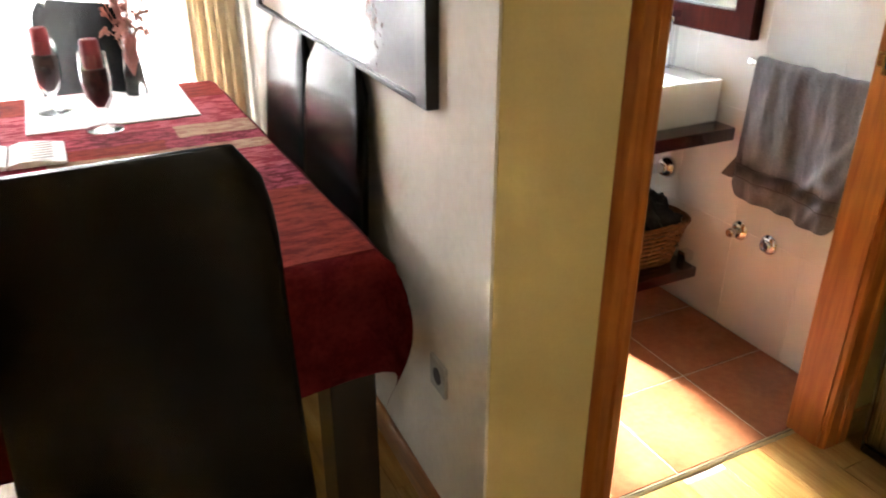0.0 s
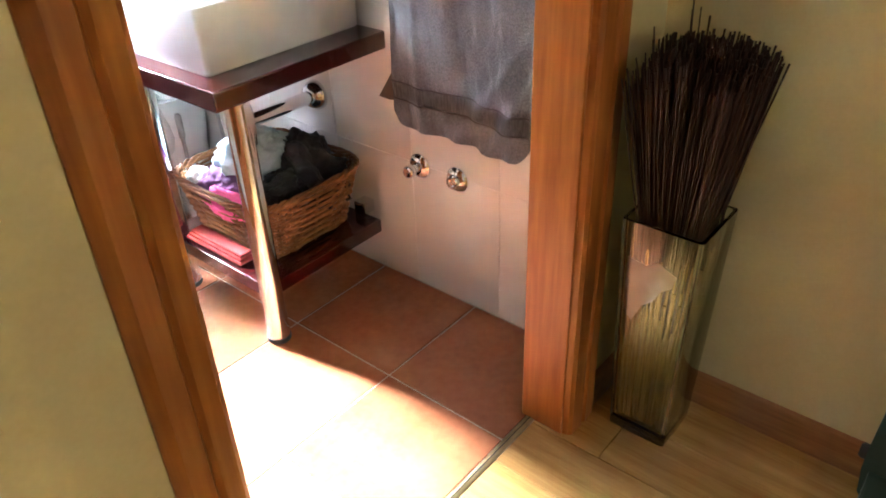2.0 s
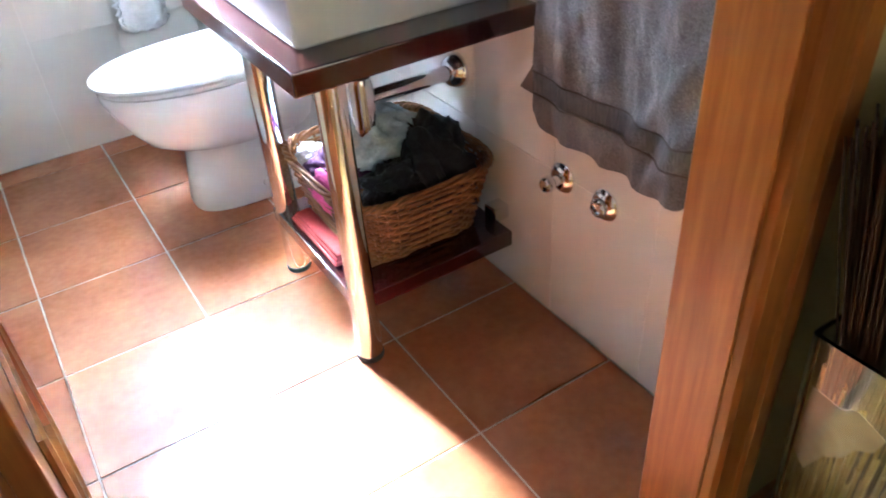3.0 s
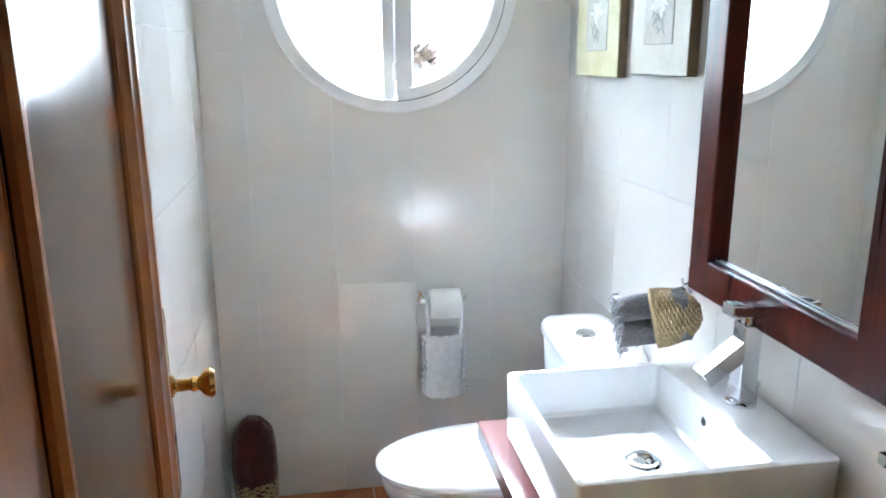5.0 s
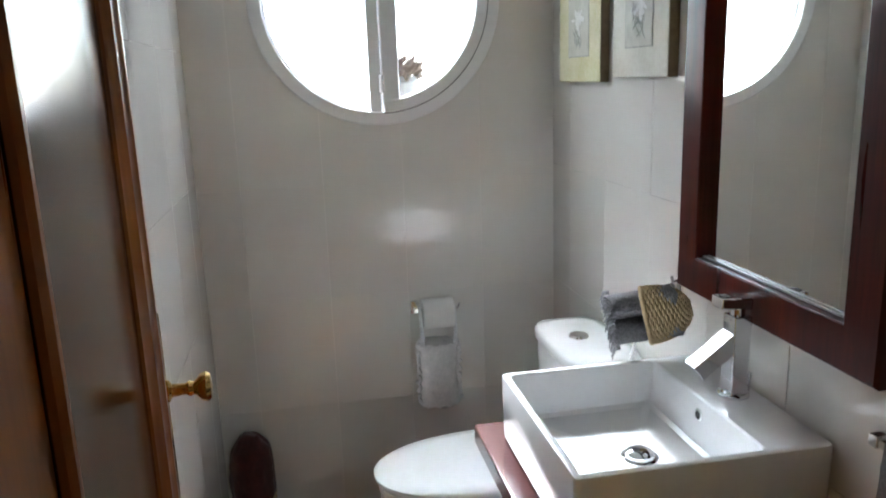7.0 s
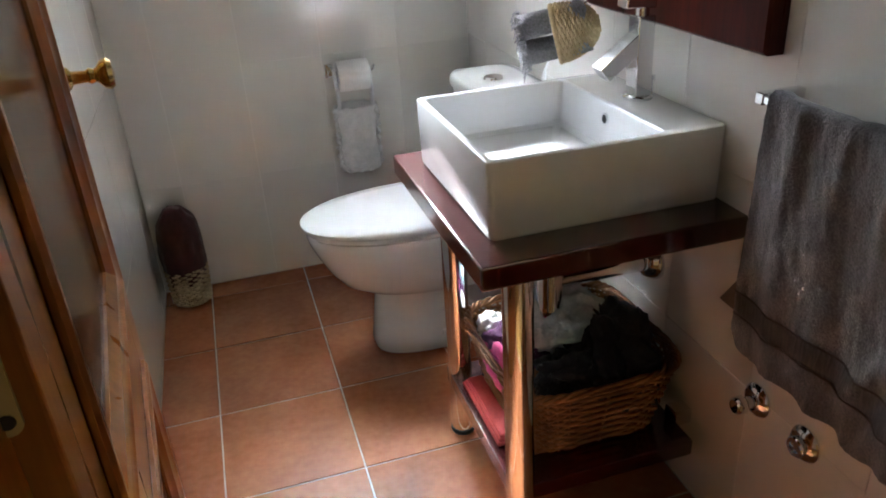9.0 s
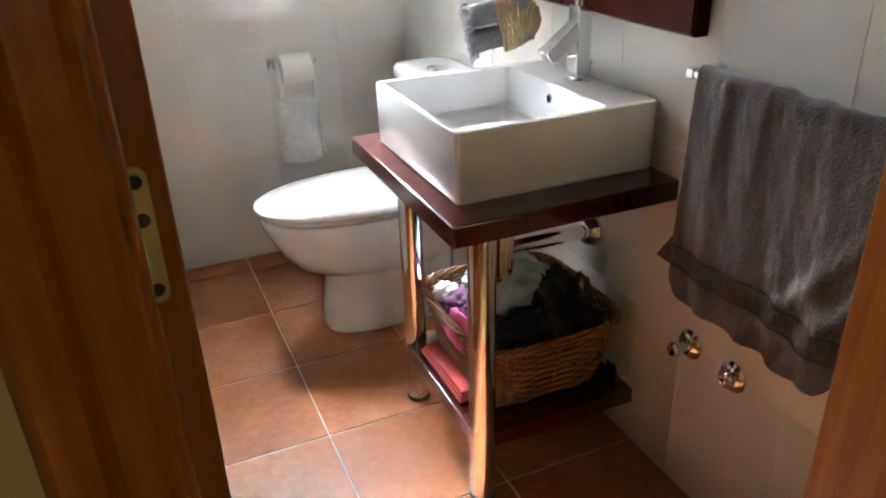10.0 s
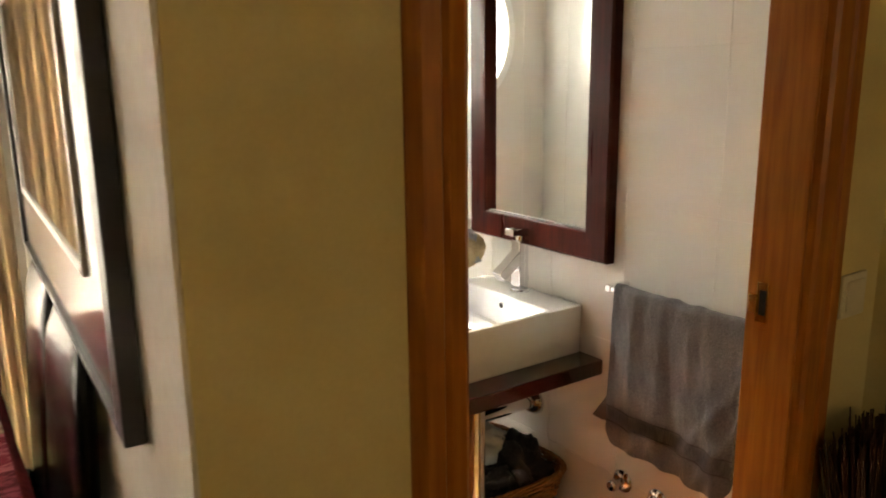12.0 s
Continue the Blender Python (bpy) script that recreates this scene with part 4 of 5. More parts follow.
part("cistern_lid", ring_mesh([oval(2.190, TY, 0.7315, 0.100, 0.182, 5, N), oval(2.190, TY, 0.735, 0.106, 0.188, 5, N), oval(2.190, TY, 0.757, 0.106, 0.188, 5, N), oval(2.190, TY, 0.768, 0.098, 0.180, 5, N), oval(2.190, TY, 0.773, 0.07, 0.15, 4, N)]), ceramic, toilet, angle=50)
button = part("flush_button", lathe([(0, 0.004), (0.0, 0.012), (0.024, 0.012), (0.027, 0.009), (0.028, 0.0), (0, 0.0)][1:], (2.172, TY, 0.768), "z", 28), chrome, toilet, "round chrome flush button")
part("side_bolt", lathe([(0, 0), (0.012, 0), (0.010, -0.006), (0, -0.007)], (1.96, TY - 0.108, 0.055), "y", 16), white_plastic, toilet)
part("side_relief", lathe([(0.052, 0), (0.060, -0.004), (0.064, -0.003), (0.066, 0.002)], (2.07, TY - 0.109, 0.19), "y", 28, ends=False), ceramic, toilet)
part("water_hose", tube([(2.297, TY - 0.22, 0.20), (2.265, TY - 0.22, 0.20), (2.258, TY - 0.218, 0.25), (2.256, TY - 0.205, 0.36), (2.25, TY - 0.16, 0.46), (2.245, TY - 0.13, 0.50)], 0.006, 10), steel, toilet, "braided steel hose")

brush = thing("toilet_brush", (2.12, 2.90, 0), "toilet brush standing in a frosted plastic cup", "toilet brush")
part("cup", lathe([(0, 0), (0.042, 0), (0.046, 0.004), (0.052, 0.155), (0.055, 0.158), (0.049, 0.158), (0.043, 0.008), (0, 0.008)], (2.12, 2.90, 0), "z", 28), frosted, brush)
part("brush_handle", lathe([(0, 0.03), (0.006, 0.03), (0.006, 0.30), (0.010, 0.31), (0.010, 0.375), (0.007, 0.385), (0, 0.387)], (2.12, 2.90, 0), "z", 14), steel, brush)
part("bristles", lathe([(0, 0.015), (0.02, 0.017), (0.032, 0.03), (0.032, 0.07), (0.02, 0.085), (0, 0.087)], (2.12, 2.90, 0), "z", 20), white_plastic, brush)

# ---- toilet paper on the far wall ----
holder = thing("toilet_paper_holder", (1.865, YF, 0.715), "chrome toilet paper holder on the tiles", "paper holder")
part("wall_plate", box((1.785, YF - 0.012, 0.692), (1.812, YF, 0.738), 0.002), chrome, holder)
part("post", box((1.790, YF - 0.060, 0.708), (1.806, YF - 0.010, 0.724), 0.002), chrome, holder)
part("rod", tube([(1.798, YF - 0.056, 0.716), (1.94, YF - 0.056, 0.716), (1.944, YF - 0.056, 0.722), (1.945, YF - 0.056, 0.732)], 0.0045, 10), chrome, holder)
roll = thing("toilet_paper_roll", (1.865, YF - 0.056, 0.69), "white toilet paper roll on the holder", "toilet paper")
part("paper", lathe([(0.018, -0.052), (0.050, -0.052), (0.051, -0.049), (0.051, 0.049), (0.050, 0.052), (0.018, 0.052)], (1.870, YF - 0.056, 0.703), "x", 36), paper_mat, roll)
part("tube", lathe([(0.0175, -0.052), (0.019, -0.052), (0.019, 0.052), (0.0175, 0.052)], (1.870, YF - 0.056, 0.703), "x", 24), canvas_cream, roll, "cardboard core")
pouch = thing("spare_roll_pouch", (1.865, YF - 0.05, 0.53), "white lace pouch with a spare roll hanging from straps", "pouch")
lace = bmesh.new()
rings = []
for k in range(15):
    h = k / 14
    z = 0.375 + 0.225 * h
    w = 0.066 + 0.004 * math.sin(9 * h) + (0.006 if k in (0, 14) else 0)
    rings.append([Vector((1.868 + w * math.cos(6.28319 * i / 36) * (1 + 0.02 * math.sin(i * 3 + k)), YF - 0.052 + 0.048 * math.sin(6.28319 * i / 36) * (1 + 0.04 * math.sin(i * 5 + k * 2)), z + 0.004 * math.sin(i * 2.1 + k))) for i in range(36)])
ring_mesh(rings, True, lace)
part("pouch_body", lace, lace_mat, pouch, angle=80)
ruffle = bmesh.new()
for z0, s in ((0.60, -1), (0.378, 1)):
    rr = []
    for j in range(3):
        rr.append([Vector((1.868 + (0.070 + 0.004 * j) * math.cos(6.28319 * i / 72), YF - 0.052 + (0.0495 + 0.001 * j) * math.sin(6.28319 * i / 72), z0 + s * 0.008 * j + 0.003 * math.sin(i * 1.3) * j)) for i in range(72)])
    ring_mesh(rr, False, ruffle)
for s in (-1, 1):
    xs = 1.868 + s * 0.070
    pts = [(xs + 0.006 * math.sin(k * 2.2), YF - 0.062 + 0.006 * math.cos(k * 1.7), 0.385 + 0.205 * k / 22) for k in range(23)]
    tube(pts, [0.007 + 0.003 * math.sin(k * 2.6) for k in range(23)], 7, ruffle)
part("lace_trim", ruffle, lace_mat, pouch, "ruffled lace edging", angle=80)
for s in (-1, 1):
    part("strap", tube([(1.868 + s * 0.056, YF - 0.075, 0.595), (1.868 + s * 0.058, YF - 0.085, 0.65), (1.868 + s * 0.060, YF - 0.056, 0.727)], [0.008, 0.006, 0.005], 8), lace_mat, pouch)

# ---- hanging seagrass basket with rolled towels ----
hb = thing("hanging_basket", (2.26, 2.80, 0.90), "small seagrass basket hanging on its side from a hook", "basket")
hook = part("hook", box((XR - 0.008, 2.772, 0.985), (XR, 2.792, 1.045), 0.002), chrome, hb, "chrome wall hook")
part("hook_pin", tube([(XR - 0.006, 2.782, 1.01), (XR - 0.022, 2.782, 1.005), (XR - 0.026, 2.782, 1.02)], 0.004, 8), chrome, hook)
AXIS = Vector((-0.90, 0.38, -0.22)).normalized()
tilt = Matrix.Translation((2.256, 2.655, 0.984)) @ AXIS.to_track_quat("Z", "Y").to_matrix().to_4x4()


def bowl_ring(s, h):
    a = 6.28319 * s
    r = 0.002 + 0.060 * math.sqrt(max(0.0, 1 - (1 - min(1, h * 1.05)) ** 2.0))
    p = Vector((r * math.cos(a) * 0.72, r * math.sin(a), 0.096 * h))
    o = Vector((math.cos(a), math.sin(a), -0.3)).normalized()
    return tilt @ p, tilt.to_3x3() @ o


part("weave", weave(bowl_ring, 22, 26, 0.0030), seagrass_mat, hb, angle=80)
inner = ring_mesh([[bowl_ring(k / 30, h)[0] - bowl_ring(k / 30, h)[1] * 0.003 for k in range(30)] for h in (0.0, 0.2, 0.4, 0.6, 0.8, 0.98)], False)
bmesh.ops.holes_fill(inner, edges=[e for e in inner.edges if e.is_boundary][:30])
part("inner_wall", inner, seagrass_mat, hb)
part("rim", tube([bowl_ring(k / 60, 1.0)[0] for k in range(60)], 0.006, 7, None, True), seagrass_mat, hb, angle=80)


def rolled_towel(cx, cy, cz, radius, length, seed):
    """A soft roll along y with its spiral end towards the window."""
    rng = random.Random(seed)
    bm = bmesh.new()
    outline = []
    turns, steps = 2.6, 60
    for k in range(steps + 1):
        a = 6.28319 * turns * k / steps
        r = radius * (0.22 + 0.78 * k / steps)
        outline.append((r, a))
    rings = []
    for j in range(9):
        t = j / 8
        ring = [Vector((cx + r * math.cos(a) * (0.92 + 0.05 * math.sin(5 * t + a)), cy - length / 2 + length * t + 0.006 * math.sin(3 * a + seed), cz + r * math.sin(a) * (0.9 + 0.06 * math.sin(4 * t + 2 * a)))) for r, a in outline]
        rings.append(ring)
    rows = [[bm.verts.new(p) for p in r] for r in rings]
    for a, b in zip(rows, rows[1:]):
        for k in range(len(a) - 1):
            bm.faces.new((a[k], a[k + 1], b[k + 1], b[k]))
    bmesh.ops.solidify(bm, geom=bm.faces[:], thickness=radius * 0.20)
    return bm


for dz, sd in ((0.030, 3), (-0.028, 5)):
    rt = rolled_towel(0, 0, 0, 0.038, 0.140, sd)
    fringe = bmesh.new()
    for k in range(46):
        a, r = random.uniform(0, 6.28), 0.038 * math.sqrt(random.uniform(0.15, 1.0))
        c = Vector((r * math.cos(a), 0.066, r * math.sin(a)))
        tube([c, c + Vector((random.uniform(-0.008, 0.008), 0.012, random.uniform(-0.006, 0.004))), c + Vector((random.uniform(-0.014, 0.014), random.uniform(0.014, 0.024), random.uniform(-0.026, -0.004)))], [0.0028, 0.0022, 0.0012], 5, fringe)
    side_way = AXIS.cross(Vector((0, 0, 1))).normalized()
    up_way = side_way.cross(AXIS).normalized()
    turn_to = Matrix((side_way, AXIS, up_way)).transposed().to_4x4()
    for bm in (rt, fringe):
        bmesh.ops.transform(bm, matrix=Matrix.Translation(Vector((2.256, 2.655, 0.984)) + AXIS * 0.098 + up_way * dz) @ turn_to, verts=bm.verts)
    rolled = solid("rolled_towel", rt, roll_mat, "small rolled grey towel in the seagrass basket", "towel", group="rolled towels", angle=80)
    part("fringe", fringe, roll_mat, rolled, angle=80)["kind"] = "stuff"
tassel = bmesh.new()
knot = Vector((2.165, 2.745, 0.860))
for k in range(26):
    a = random.uniform(0, 6.28)
    way = Vector((math.cos(a), math.sin(a), 0))
    tube([knot, knot + way * 0.005 + Vector((0, 0, -0.02)), knot + way * 0.014 + Vector((0, 0, -0.055))], 0.0018, 4, tassel)
tube([knot + Vector((0.012, -0.01, 0.045)), knot + Vector((0.003, 0, 0.015)), knot + Vector((0, 0, -0.008))], [0.002, 0.003, 0.007], 8, tassel)
solid("tassel", tassel, lace_mat, "white thread tassel hanging from the basket", "tassel")

# ---- pictures ----
def canvas(y0, y1, z0, z1, mat, label, seed):
    pic = thing("flower_picture", (XR, (y0 + y1) / 2, z0), label, "picture", "flower pictures above the toilet")
    x1 = XR - 0.026
    part("board", box((x1, y0, z0), (XR - 0.001, y1, z1), 0.002), canvas_edge, pic, "brown board edge")
    face = part("face", box((x1 - 0.002, y0 + 0.001, z0 + 0.001), (x1 + 0.002, y1 - 0.001, z1 - 0.001), 0.0008), mat, pic)
    cy, cz, w, h = (y0 + y1) / 2, (z0 + z1) / 2, (y1 - y0) * 0.25, (z1 - z0) * 0.27
    part("print_border", box((x1 - 0.0030, cy - w, cz - h), (x1 - 0.001, cy + w, cz + h)), print_line, face)
    part("print_ground", box((x1 - 0.0036, cy - w + 0.0025, cz - h + 0.0025), (x1 - 0.001, cy + w - 0.0025, cz + h - 0.0025)), print_ground, face)
    rng = random.Random(seed)
    fl, lf = bmesh.new(), bmesh.new()
    for k in range(26):
        a, r = rng.uniform(0, 6.28), rng.uniform(0.004, 0.036)
        c = Vector((x1 - 0.0042 - 0.0003 * (k % 5), cy + r * math.cos(a), cz + 0.022 + r * math.sin(a)))
        d = Vector((0, math.cos(a), math.sin(a))) * 0.016
        e = Vector((0, -math.sin(a), math.cos(a))) * rng.uniform(0.004, 0.008)
        pts = [c - d, c - d * 0.3 + e, c + d * 0.7 + e * 0.8, c + d, c + d * 0.7 - e * 0.8, c - d * 0.3 - e]
        ring_mesh([pts, [p + Vector((0.0012, 0, 0)) for p in pts]], True, fl)
    for k in range(16):
        a = rng.uniform(-2.6, -0.5)
        c = Vector((x1 - 0.0039, cy + rng.uniform(-0.03, 0.03), cz - rng.uniform(0.012, 0.055)))
        d = Vector((0, math.cos(a), math.sin(a))) * rng.uniform(0.012, 0.024)
        e = Vector((0, -d.z, d.y)) * 0.16
        pts = [c - d, c + e, c + d, c - e]
        ring_mesh([pts, [p + Vector((0.001, 0, 0)) for p in pts]], True, lf)
    part("painted_leaves", lf, leaf_paint, face)
    part("painted_petals", fl, petal_mat, face)


canvas(2.830, 3.135, 1.468, 1.776, canvas_cream, "pale cream canvas with a white flower print", 4)
canvas(3.222, 3.550, 1.456, 1.765, canvas_yellow, "pale yellow canvas with a white flower print", 9)

# ---- lidded basket with a maroon bag in the corner ----
bin_thing = thing("paper_basket", (1.215, 3.615, 0), "round pale wicker basket on the floor in the corner", "basket")
part("weave", weave(tray_ring(1.215, 3.615, 0.004, 0.135, 0.062, 0.062, 0.12, 2.0), 15, 26, 0.0042), seagrass_mat, bin_thing, angle=80)
part("base", lathe([(0, 0), (0.060, 0), (0.060, 0.010), (0, 0.010)], (1.215, 3.615, 0), "z", 24), seagrass_mat, bin_thing)
bag = bmesh.new()
rings = []
for k in range(22):
    h = k / 21
    r = 0.058 + 0.016 * math.sin(3.1 * h) - (0.03 * max(0, h - 0.86) / 0.14)
    rings.append([Vector((1.215 + r * math.cos(6.28319 * i / 40) * (1 + 0.10 * noise.noise(Vector((i * 0.5, h * 9, 2.0)))), 3.615 + r * math.sin(6.28319 * i / 40) * (1 + 0.10 * noise.noise(Vector((i * 0.5, h * 9, 7.0)))), 0.012 + 0.335 * h + 0.014 * noise.noise(Vector((i * 0.4, h * 6, 1.0))))) for i in range(40)])
ring_mesh(rings, True, bag)
solid("cloth_bag", bag, cloth_maroon, "dark maroon gathered cloth bag standing in the basket", "bag", angle=80)

# ---- hall: vase with reeds, bench, switch ----
VX, VY, VH, VR0, VR1 = 2.208, 1.318, 0.537, 0.066, 0.081      # vase centre, height, half width at the foot and at the rim
vase = bmesh.new()


def half_at(z):
    return VR0 + (VR1 - VR0) * z / VH


def sq(inset, z, r=0.008):
    out, h = [], half_at(z) - inset
    for cx, cy, a0 in ((h - r, h - r, 0), (r - h, h - r, 90), (r - h, r - h, 180), (h - r, r - h, 270)):
        for k in range(4):
            a = radians(a0 + 30 * k)
            out.append(Vector((VX + cx + r * math.cos(a), VY + cy + r * math.sin(a), z)))
    return out


g = 0.007
ring_mesh([sq(0, 0.0265), sq(0, VH), sq(g, VH), sq(g, 0.033)], True, vase)
glass_vase = thing("glass_vase", (VX, VY, 0), "tall square greenish glass vase on the parquet", "vase")
part("body", vase, vase_glass, glass_vase, angle=40)
part("thick_base", ring_mesh([sq(0.002, 0.0), sq(0, 0.003), sq(0, 0.026)]), vase_glass, glass_vase, "solid glass foot", angle=40)
reeds = bmesh.new()
rng = random.Random(11)
for k in range(950):
    u, v = rng.uniform(-1, 1), rng.uniform(-1, 1)
    bx, by = VX + 0.048 * u, VY + 0.048 * v
    tx = min(VX - 0.010 + 0.104 * u + rng.uniform(-0.012, 0.012), HX - 0.006)
    ty = min(VY - 0.012 + 0.100 * v + rng.uniform(-0.012, 0.012), 1.425)
    h = 0.860 + rng.uniform(-0.025, 0.02) - 0.02 * (u * u + v * v) + (rng.uniform(0.03, 0.07) if k % 160 == 0 else 0)
    inner = half_at(VH) - 0.011
    rx, ry = (min(max(a * 0.75 + b * 0.25, c - inner), c + inner) for a, b, c in ((bx, tx, VX), (by, ty, VY)))
    tube([((bx + rx) / 2, (by + ry) / 2, 0.32 + rng.uniform(-0.05, 0.08)), (rx, ry, VH), ((rx + tx) / 2 + rng.uniform(-0.004, 0.004), (ry + ty) / 2 + rng.uniform(-0.004, 0.004), (VH + h) / 2), (tx, ty, h)], rng.uniform(0.0012, 0.0021), 5, reeds)
solid("reed_bundle", reeds, reed_mat, "dense bundle of dark brown dried reeds in the vase", "dried reeds", "stuff", angle=80)

straw = bmesh.new()
for k in range(210):
    u, v = rng.uniform(-1, 1), rng.uniform(-1, 1)
    low, high = half_at(0.03) - 0.012, half_at(0.4) - 0.012
    du, dv = rng.uniform(-0.1, 0.1), rng.uniform(-0.1, 0.1)
    tube([(VX + low * u, VY + low * v, 0.036), (VX + low * u * 1.06, VY + low * v * 1.06, 0.2), (VX + high * max(-1, min(1, u + du)), VY + high * max(-1, min(1, v + dv)), 0.42 + rng.uniform(-0.06, 0.06))], rng.uniform(0.003, 0.0045), 5, straw)
solid("straw_filling", straw, straw_mat, "golden straw packed inside the glass vase", "straw", "stuff", angle=80)
torn = bmesh.new()
outline = [(-0.040, 0.445), (0.0, 0.462), (0.022, 0.448), (0.062, 0.455), (0.062, 0.33), (0.042, 0.305), (0.022, 0.352), (0.0, 0.372), (-0.012, 0.400), (-0.032, 0.415)]
extrude_profile([(VY + a, b) for a, b in outline], 0.0, 0.001, "x", torn)
for v in torn.verts:
    v.co.x += VX - half_at(v.co.z) + 0.0078
solid("torn_paper", torn, pink_paper, "torn pale pink paper inside the glass vase", "paper")
switch = thing("light_switch", (2.262, 1.45, 1.07), "square ivory light switch beside the bathroom door", "light switch")
part("plate", box((2.186, 1.442, 1.046), (2.274, 1.45, 1.134), 0.003), switch_mat, switch)
part("rocker", box((2.199, 1.438, 1.059), (2.261, 1.443, 1.121), 0.002), switch_mat, switch)

bench = thing("folding_workbench", (1.96, 0.72, 0), "dark green folding workbench with grey perforated steel legs", "workbench")
BXF = 1.94                                             # the bench's end, facing the dining room
legm = bmesh.new()
extrude_profile([(0.834, 0.0), (0.890, 0.0), (0.869, 0.335), (0.814, 0.335)], BXF, BXF + 0.003, "x", legm)
extrude_profile([(0.886, 0.0), (0.890, 0.0), (0.869, 0.335), (0.865, 0.335)], BXF + 0.003, BXF + 0.028, "x", legm)
extrude_profile([(0.834, 0.0), (0.838, 0.0), (0.818, 0.335), (0.814, 0.335)], BXF + 0.003, BXF + 0.028, "x", legm)
leg = part("leg", legm, steel, bench, "grey steel leg")
for k in range(6):
    z = 0.045 + 0.045 * k
    part("hole", lathe([(0, 0.0), (0.007, 0.0), (0.007, -0.0012), (0, -0.0012)], (BXF, 0.858 - 0.06 * z, z + 0.01), "x", 14), dark_hole, leg)
for y, z, depth in ((0.850, 0.150, 0.0), (0.884, 0.192, 0.014)):
    knob = part("red_knob", lathe([(0, 0), (0.017, 0), (0.018, -0.006), (0.013, -0.014), (0.0, -0.014)], (BXF + depth - 0.0005, y, z), "x", 20), red_plastic, leg, "red plastic knob")
    part("screw", lathe([(0, -0.0138), (0.007, -0.0138), (0.006, -0.018), (0, -0.018)], (BXF + depth, y, z), "x", 12), dark_hole, knob)
body = bmesh.new()
slabs = [[(0.60, 0.33), (0.812, 0.33), (0.872, 0.325), (0.884, 0.345), (0.889, 0.39), (0.889, 0.432), (0.886, 0.490), (0.60, 0.490)], [(0.873, 0.490), (0.886, 0.490), (0.884, 0.526), (0.865, 0.526)],
         [(0.60, 0.490), (0.847, 0.490), (0.844, 0.526), (0.60, 0.526)], [(0.60, 0.526), (0.884, 0.526), (0.876, 0.565), (0.862, 0.605), (0.835, 0.625), (0.60, 0.625)]]
for outline in slabs:
    extrude_profile(outline, BXF - 0.012, BXF + 0.045, "x", body)
jaw = part("jaw", body, green_plastic, bench, "dark green plastic jaw with a square grip hole")
part("lip", box((BXF - 0.016, 0.60, 0.322), (BXF + 0.047, 0.880, 0.392), 0.006), green_plastic, jaw)
part("side_stud", lathe([(0, 0), (0.012, 0), (0.012, 0.010), (0.009, 0.014), (0, 0.014)], (BXF + 0.015, 0.886, 0.400), "y", 16), rubber, jaw)
for k in range(7):
    part("printed_bar", box((BXF - 0.0132, 0.846 - 0.012 * k, 0.396 + 0.002 * k), (BXF - 0.0115, 0.852 - 0.012 * k, 0.424 + 0.003 * (k % 3))), label_grey, jaw, "worn grey print")
part("printed_mark", lathe([(0, 0), (0.013, 0), (0.013, -0.0013), (0, -0.0013)], (BXF - 0.0119, 0.835, 0.452), "x", 16), label_grey, jaw, "worn grey print")
part("brace", box((BXF + 0.010, 0.62, 0.10), (BXF + 0.028, 0.846, 0.135), 0.002), steel, bench)
part("rear_leg", box((BXF + 0.005, 0.60, 0.0), (BXF + 0.035, 0.64, 0.335), 0.003), steel, bench)
part("table_board", box((BXF - 0.01, 0.45, 0.6255), (2.29, 0.86, 0.650), 0.003), dark_wood, bench)
for y0, y1 in ((0.834, 0.874), (0.60, 0.64)):
    part("leg", box((2.25, y0, 0.0), (2.278, y1, 0.6250), 0.003), steel, bench, "grey steel leg")

# ---- dining room ----
TX0, TX1, TY0, TY1, TZ = -0.10, 0.842, 1.735, 3.46, 0.755
table = thing("dining_table", (0.35, 2.6, 0), "dark wooden dining table under a red cloth", "table")
part("tabletop", box((TX0, TY0, TZ - 0.035), (TX1, TY1, TZ), 0.004), dark_wood, table)
for lx in (TX0 + 0.015, TX1 - 0.125):
    for ly in (TY0 + 0.015, TY1 - 0.125):
        part("leg", box((lx, ly, 0), (lx + 0.11, ly + 0.11, TZ - 0.034), 0.004), dark_wood, table)

cloth = thing("tablecloth", (0.35, 2.6, TZ), "red brocade tablecloth with taupe bands hanging over the edges", "tablecloth")


def draped(x0, x1, y0, y1, z, drop, corner_drop):
    nx, ny = 60, 100
    bm = bmesh.new()
    rows = []
    for j in range(ny + 1):
        row = []
        for i in range(nx + 1):
            gx = x0 - drop + (x1 - x0 + 2 * drop) * i / nx
            gy = y0 - drop + (y1 - y0 + 2 * drop) * j / ny
            ox, oy = max(x0 - gx, gx - x1, 0), max(y0 - gy, gy - y1, 0)
            px, py = min(max(gx, x0), x1), min(max(gy, y0), y1)
            down = math.hypot(ox, oy) if ox and oy else ox + oy
            sx, sy = (1 if gx > x1 else -1 if gx < x0 else 0), (1 if gy > y1 else -1 if gy < y0 else 0)
            out = 0.010 + 0.012 * math.sin(14 * (gx if oy and not ox else gy)) * min(1, down / 0.1) if down else 0
            if ox and oy:
                out = 0.012 + 0.035 * math.sin(9 * down) * abs(math.sin(2 * math.atan2(oy, ox)))
            row.append(bm.verts.new((px + sx * out, py + sy * out, z + 0.004 + 0.0012 * noise.noise(Vector((gx * 9, gy * 9, 1))) - down)))
        rows.append(row)
    for a, b in zip(rows, rows[1:]):
        for i in range(nx):
            bm.faces.new((a[i], a[i + 1], b[i + 1], b[i]))
    bmesh.ops.solidify(bm, geom=bm.faces[:], thickness=-0.002)
    return bm


